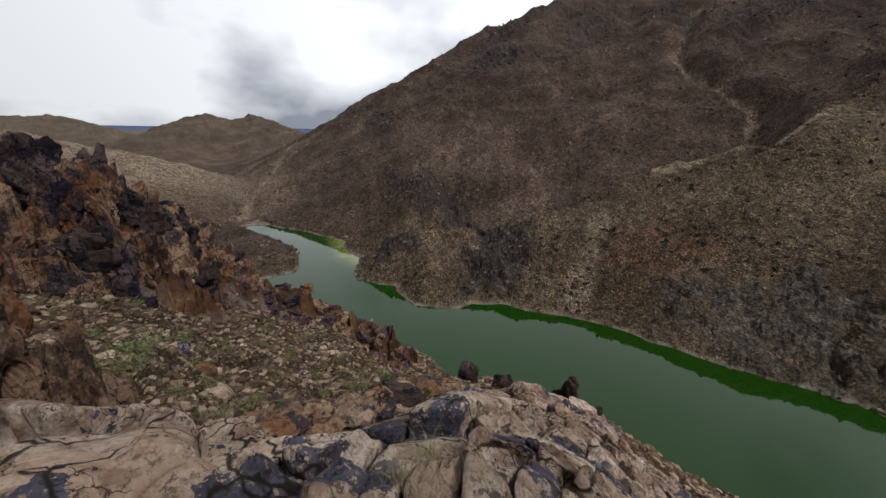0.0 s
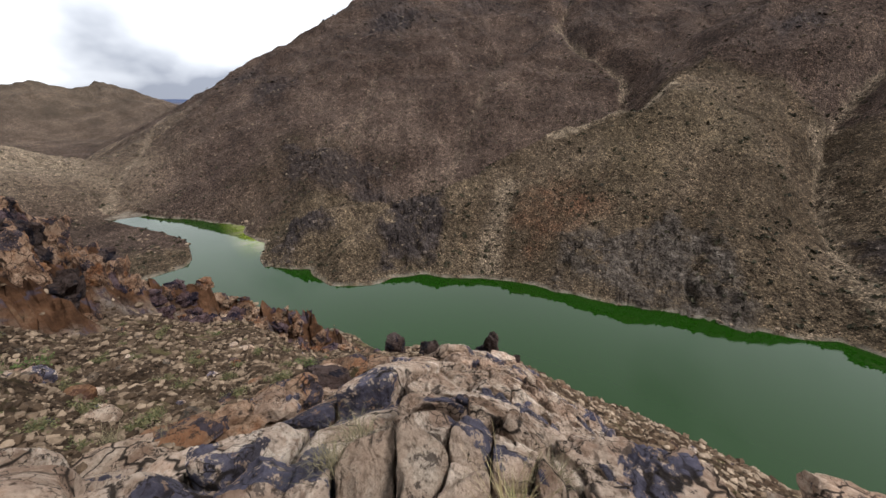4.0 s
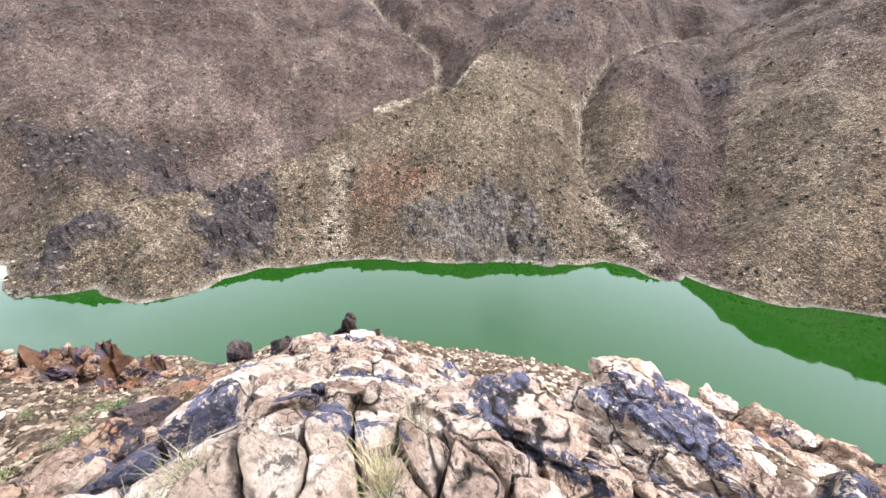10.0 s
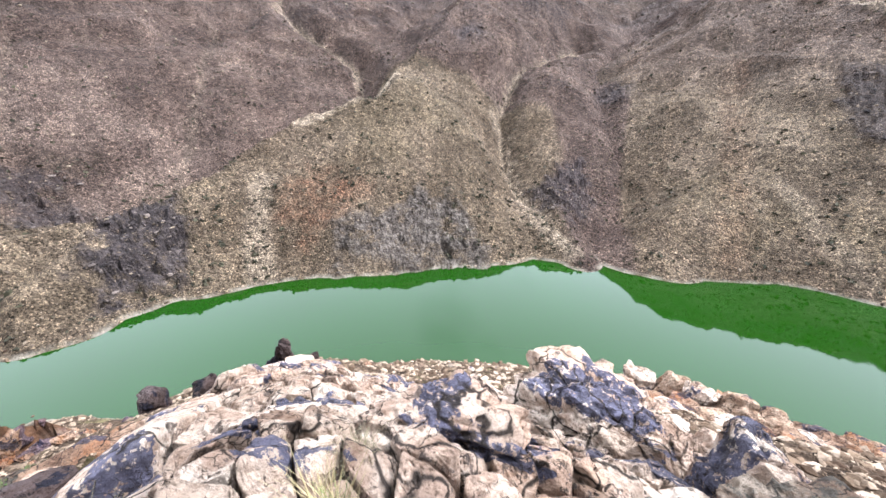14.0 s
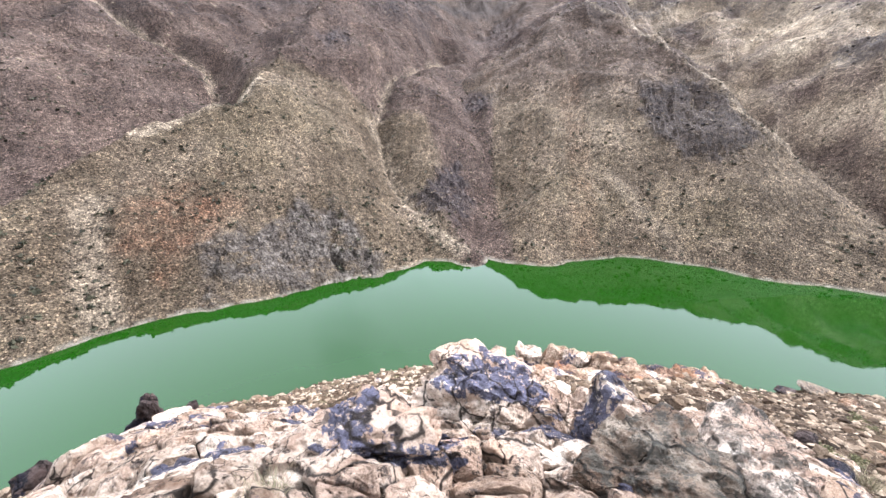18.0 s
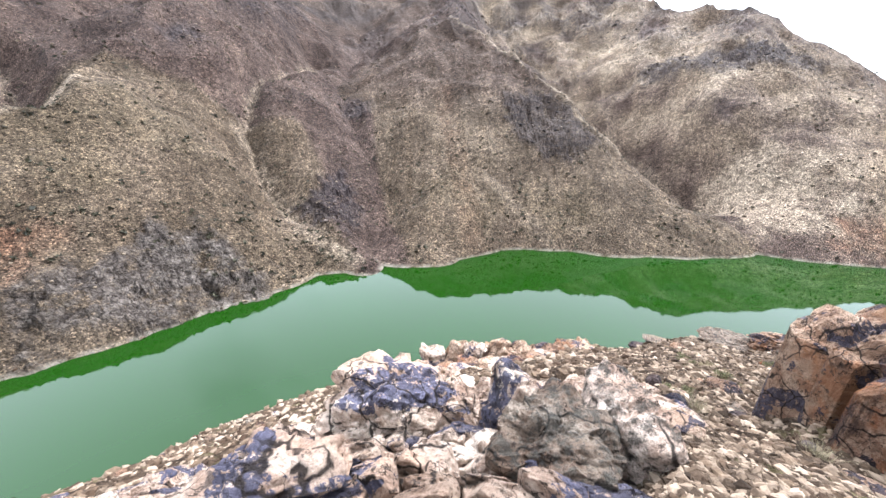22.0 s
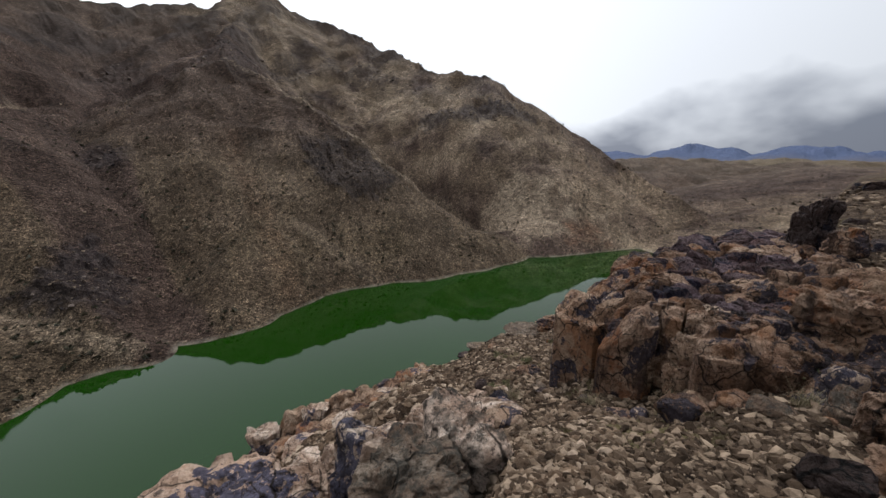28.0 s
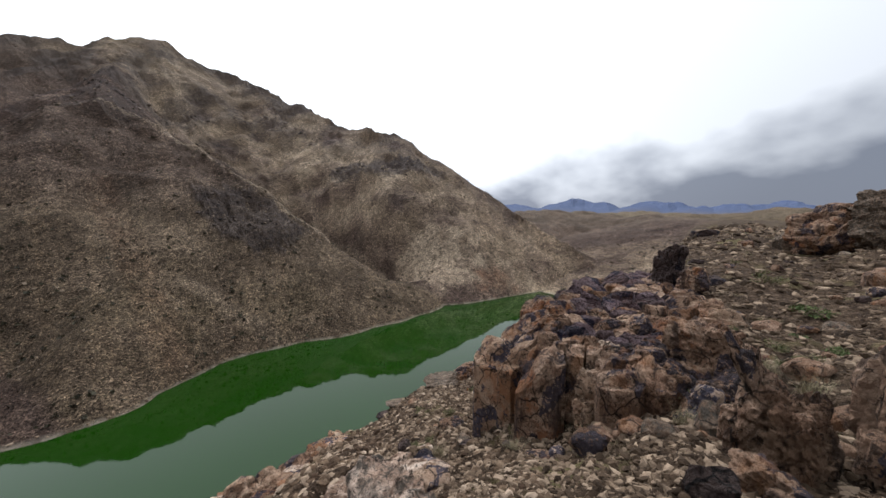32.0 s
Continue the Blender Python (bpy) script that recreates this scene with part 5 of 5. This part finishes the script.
tuft = tagged(new("grass_tuft"), "tall dry straw-coloured grass tuft with green base in a rock crack", "grass")
part("dry_grass", blades(np.random.default_rng(31), 130, 0.62, 0.06, 0.0035, 0.38, DRY_GRASS), tuft)
part("green_grass", blades(np.random.default_rng(32), 150, 0.24, 0.06, 0.004, 0.5, GREEN_GRASS), tuft, "short fresh green blades")
plant(tuft, -33, 1.2, 0.62, rng_p)
dry = tagged(new("grass_tuft"), "grey dry grass tuft growing in a rock crack", "grass")
part("dry_grass", blades(np.random.default_rng(33), 160, 0.34, 0.08, 0.004, 0.7, GREY_GRASS), dry)
plant(dry, -66, 1.6, 0.55, rng_p)
for az, r, s in ((-27, 1.5, 0.5), (-72, 1.45, 0.45), (-97, 5.0, 0.9), (-103, 6.5, 1.0), (-92, 8, 1.0), (76, 7, 1.0), (88, 6.5, 1.0), (100, 6.4, 0.9), (64, 8.0, 1.0), (108, 10, 1.2), (112, 8.8, 1.2), (-109, 10, 1.2)):
    plant(dry, az, r, s, rng_p)
far_bush = build_shrub(204, GREEN_LEAF, 1.7, 1.8, "green bush in the gorge below the lake", 900)
plant(far_bush, 89.8, 118, 1.4, rng_p)


# ---------------------------------------------------------------- loose stones, joined
def stones(name, count, azs, rs, size, mat, label, category, seed, keep=None, bury=0.25, power=3.0):
    rng = np.random.default_rng(seed)
    u, f = ICO[1]
    protos = []
    for k in range(14):
        n = rng.normal(size=(9, 3))
        n /= np.linalg.norm(n, axis=1)[:, None]
        c = np.maximum(u @ n.T, 1e-3) / rng.uniform(0.6, 1.0, 9)
        p = u / np.maximum(c.max(1), 0.7)[:, None] * rng.uniform(0.8, 1.15, (len(u), 1)) * np.array([1, rng.uniform(0.55, 0.9), rng.uniform(0.35, 0.7)])
        protos.append(p)
    protos = np.array(protos)
    az = np.radians(rng.uniform(*azs, count))
    r = np.exp(rng.uniform(math.log(rs[0]), math.log(rs[1]), count))
    x, y = r * np.sin(az), r * np.cos(az)
    out = land(x, y)
    z = out[0]
    ok = z > 0.05
    if keep is not None:
        ok &= keep(x, y, z, out, rng)
    x, y, z, r = x[ok], y[ok], z[ok], r[ok]
    m = len(x)
    s = size(r) * (0.42 + 2.1 * rng.random(m) ** (power + 1))
    a, t = rng.uniform(0, 2 * np.pi, m), rng.normal(0, 0.35, m)
    p = protos[rng.integers(0, 14, m)] * s[:, None, None] / 2
    ca, sa, ct, st = np.cos(a)[:, None], np.sin(a)[:, None], np.cos(t)[:, None], np.sin(t)[:, None]
    py, pz = p[:, :, 1] * ct - p[:, :, 2] * st, p[:, :, 1] * st + p[:, :, 2] * ct
    v = np.stack([p[:, :, 0] * ca - py * sa + x[:, None], p[:, :, 0] * sa + py * ca + y[:, None], pz + (z + s * (0.25 - bury))[:, None]], -1).reshape(-1, 3)
    faces = (f[None] + (np.arange(m) * len(u))[:, None, None]).reshape(-1, 3)
    return tagged(new(name, mesh_from(name, v, faces, mat)), label, category, kind="stuff")


def on_far(x, y, z, out, rng):
    return (out[5] < 0.5) & (rng.random(len(x)) < 0.35 + 0.65 * np.clip(out[6] + out[3] + out[1], 0, 1) + 0.3 * (fbm(x / 9, y / 30, 3, 7) > 0.05))


def on_near(x, y, z, out, rng):
    return (out[5] > 0.5) & (rng.random(len(x)) < 1 - 0.85 * out[1])


def on_shore(x, y, z, out, rng):
    return (z < 1.0) & (np.hypot(x, y) < 250)


CRAG_STONE = make_stone("dark_crag_stone", (0.012, 0.010, 0.010), (0.050, 0.040, 0.036), (0.150, 0.120, 0.102))
stones("scree", 34000, (-100, 92), (56, 300), lambda r: 0.0032 * r + 0.08, FAR_STONE, "brown scree stones scattered over the mountainsides", "scree", 301, on_far)
stones("rubble", 46000, (-122, -58), (2.2, 60), lambda r: 0.0075 * r + 0.05, BROWN_STONE, "tan angular rubble covering the slope", "rubble", 302, on_near)
stones("rubble", 14000, (-58, 48), (3.5, 70), lambda r: 0.0120 * r + 0.05, NEAR_STONE, "grey-tan rubble on the slope down to the lake", "rubble", 305, on_near)
stones("rubble", 9000, (44, 80), (2.0, 40), lambda r: 0.0085 * r + 0.04, NEAR_STONE, "pale grey-tan rubble below the outcrop", "rubble", 307, on_near)
stones("rubble", 36000, (56, 122), (1.7, 90), lambda r: 0.0085 * r + 0.04, BROWN_STONE, "brown rubble covering the stony ground", "rubble", 306, on_near)
stones("shore_stones", 22000, (-95, 85), (42, 172), lambda r: 0.004 * r + 0.1, NEAR_STONE, "pale stones along the water's edge", "stones", 303, on_shore)


def on_crag(x, y, z, out, rng):
    return (out[5] < 0.5) & (out[6] > 0.35)


stones("outcrop_rocks", 42000, (-95, 85), (62, 400), lambda r: 0.004 * r + 0.3, CRAG_STONE, "dark broken rocks of the mountainside outcrops", "rocks", 304, on_crag, 0.35)


def build_far_shrubs():
    rng = np.random.default_rng(404)
    count = 9500
    az, r = np.radians(rng.uniform(-118, 100, count)), np.exp(rng.uniform(math.log(60), math.log(380), count))
    x, y = r * np.sin(az), r * np.cos(az)
    out = land(x, y)
    ok = (out[0] > 0.8) & (out[5] < 0.5) & (out[6] < 0.5) & (fbm(x / 30, y / 30, 3, 9) > -0.12)
    x, y, z = x[ok], y[ok], out[0][ok]
    m, k = len(x), 9
    d = rng.normal(size=(m, k, 3))
    d /= np.linalg.norm(d, axis=2)[:, :, None]
    s = rng.uniform(0.28, 0.70, m)
    c = d * (s * 0.7)[:, None, None]
    c[:, :, 2] = np.abs(c[:, :, 2]) * 0.8
    c += np.stack([x, y, z], 1)[:, None, :]
    a, b = rng.normal(size=(m, k, 3)), rng.normal(size=(m, k, 3))
    w = (s * 0.38)[:, None, None]
    v = np.stack([c - a * w, c + b * w, c + a * w, c - b * w], 2).reshape(-1, 3)
    me = mesh_from("hillside_shrubs", v, np.arange(len(v)).reshape(-1, 4), DARK_SHRUB)
    return tagged(new("hillside_shrubs", me), "small dark dry shrubs dotted over the mountainsides", "shrubs", kind="stuff")


build_far_shrubs()
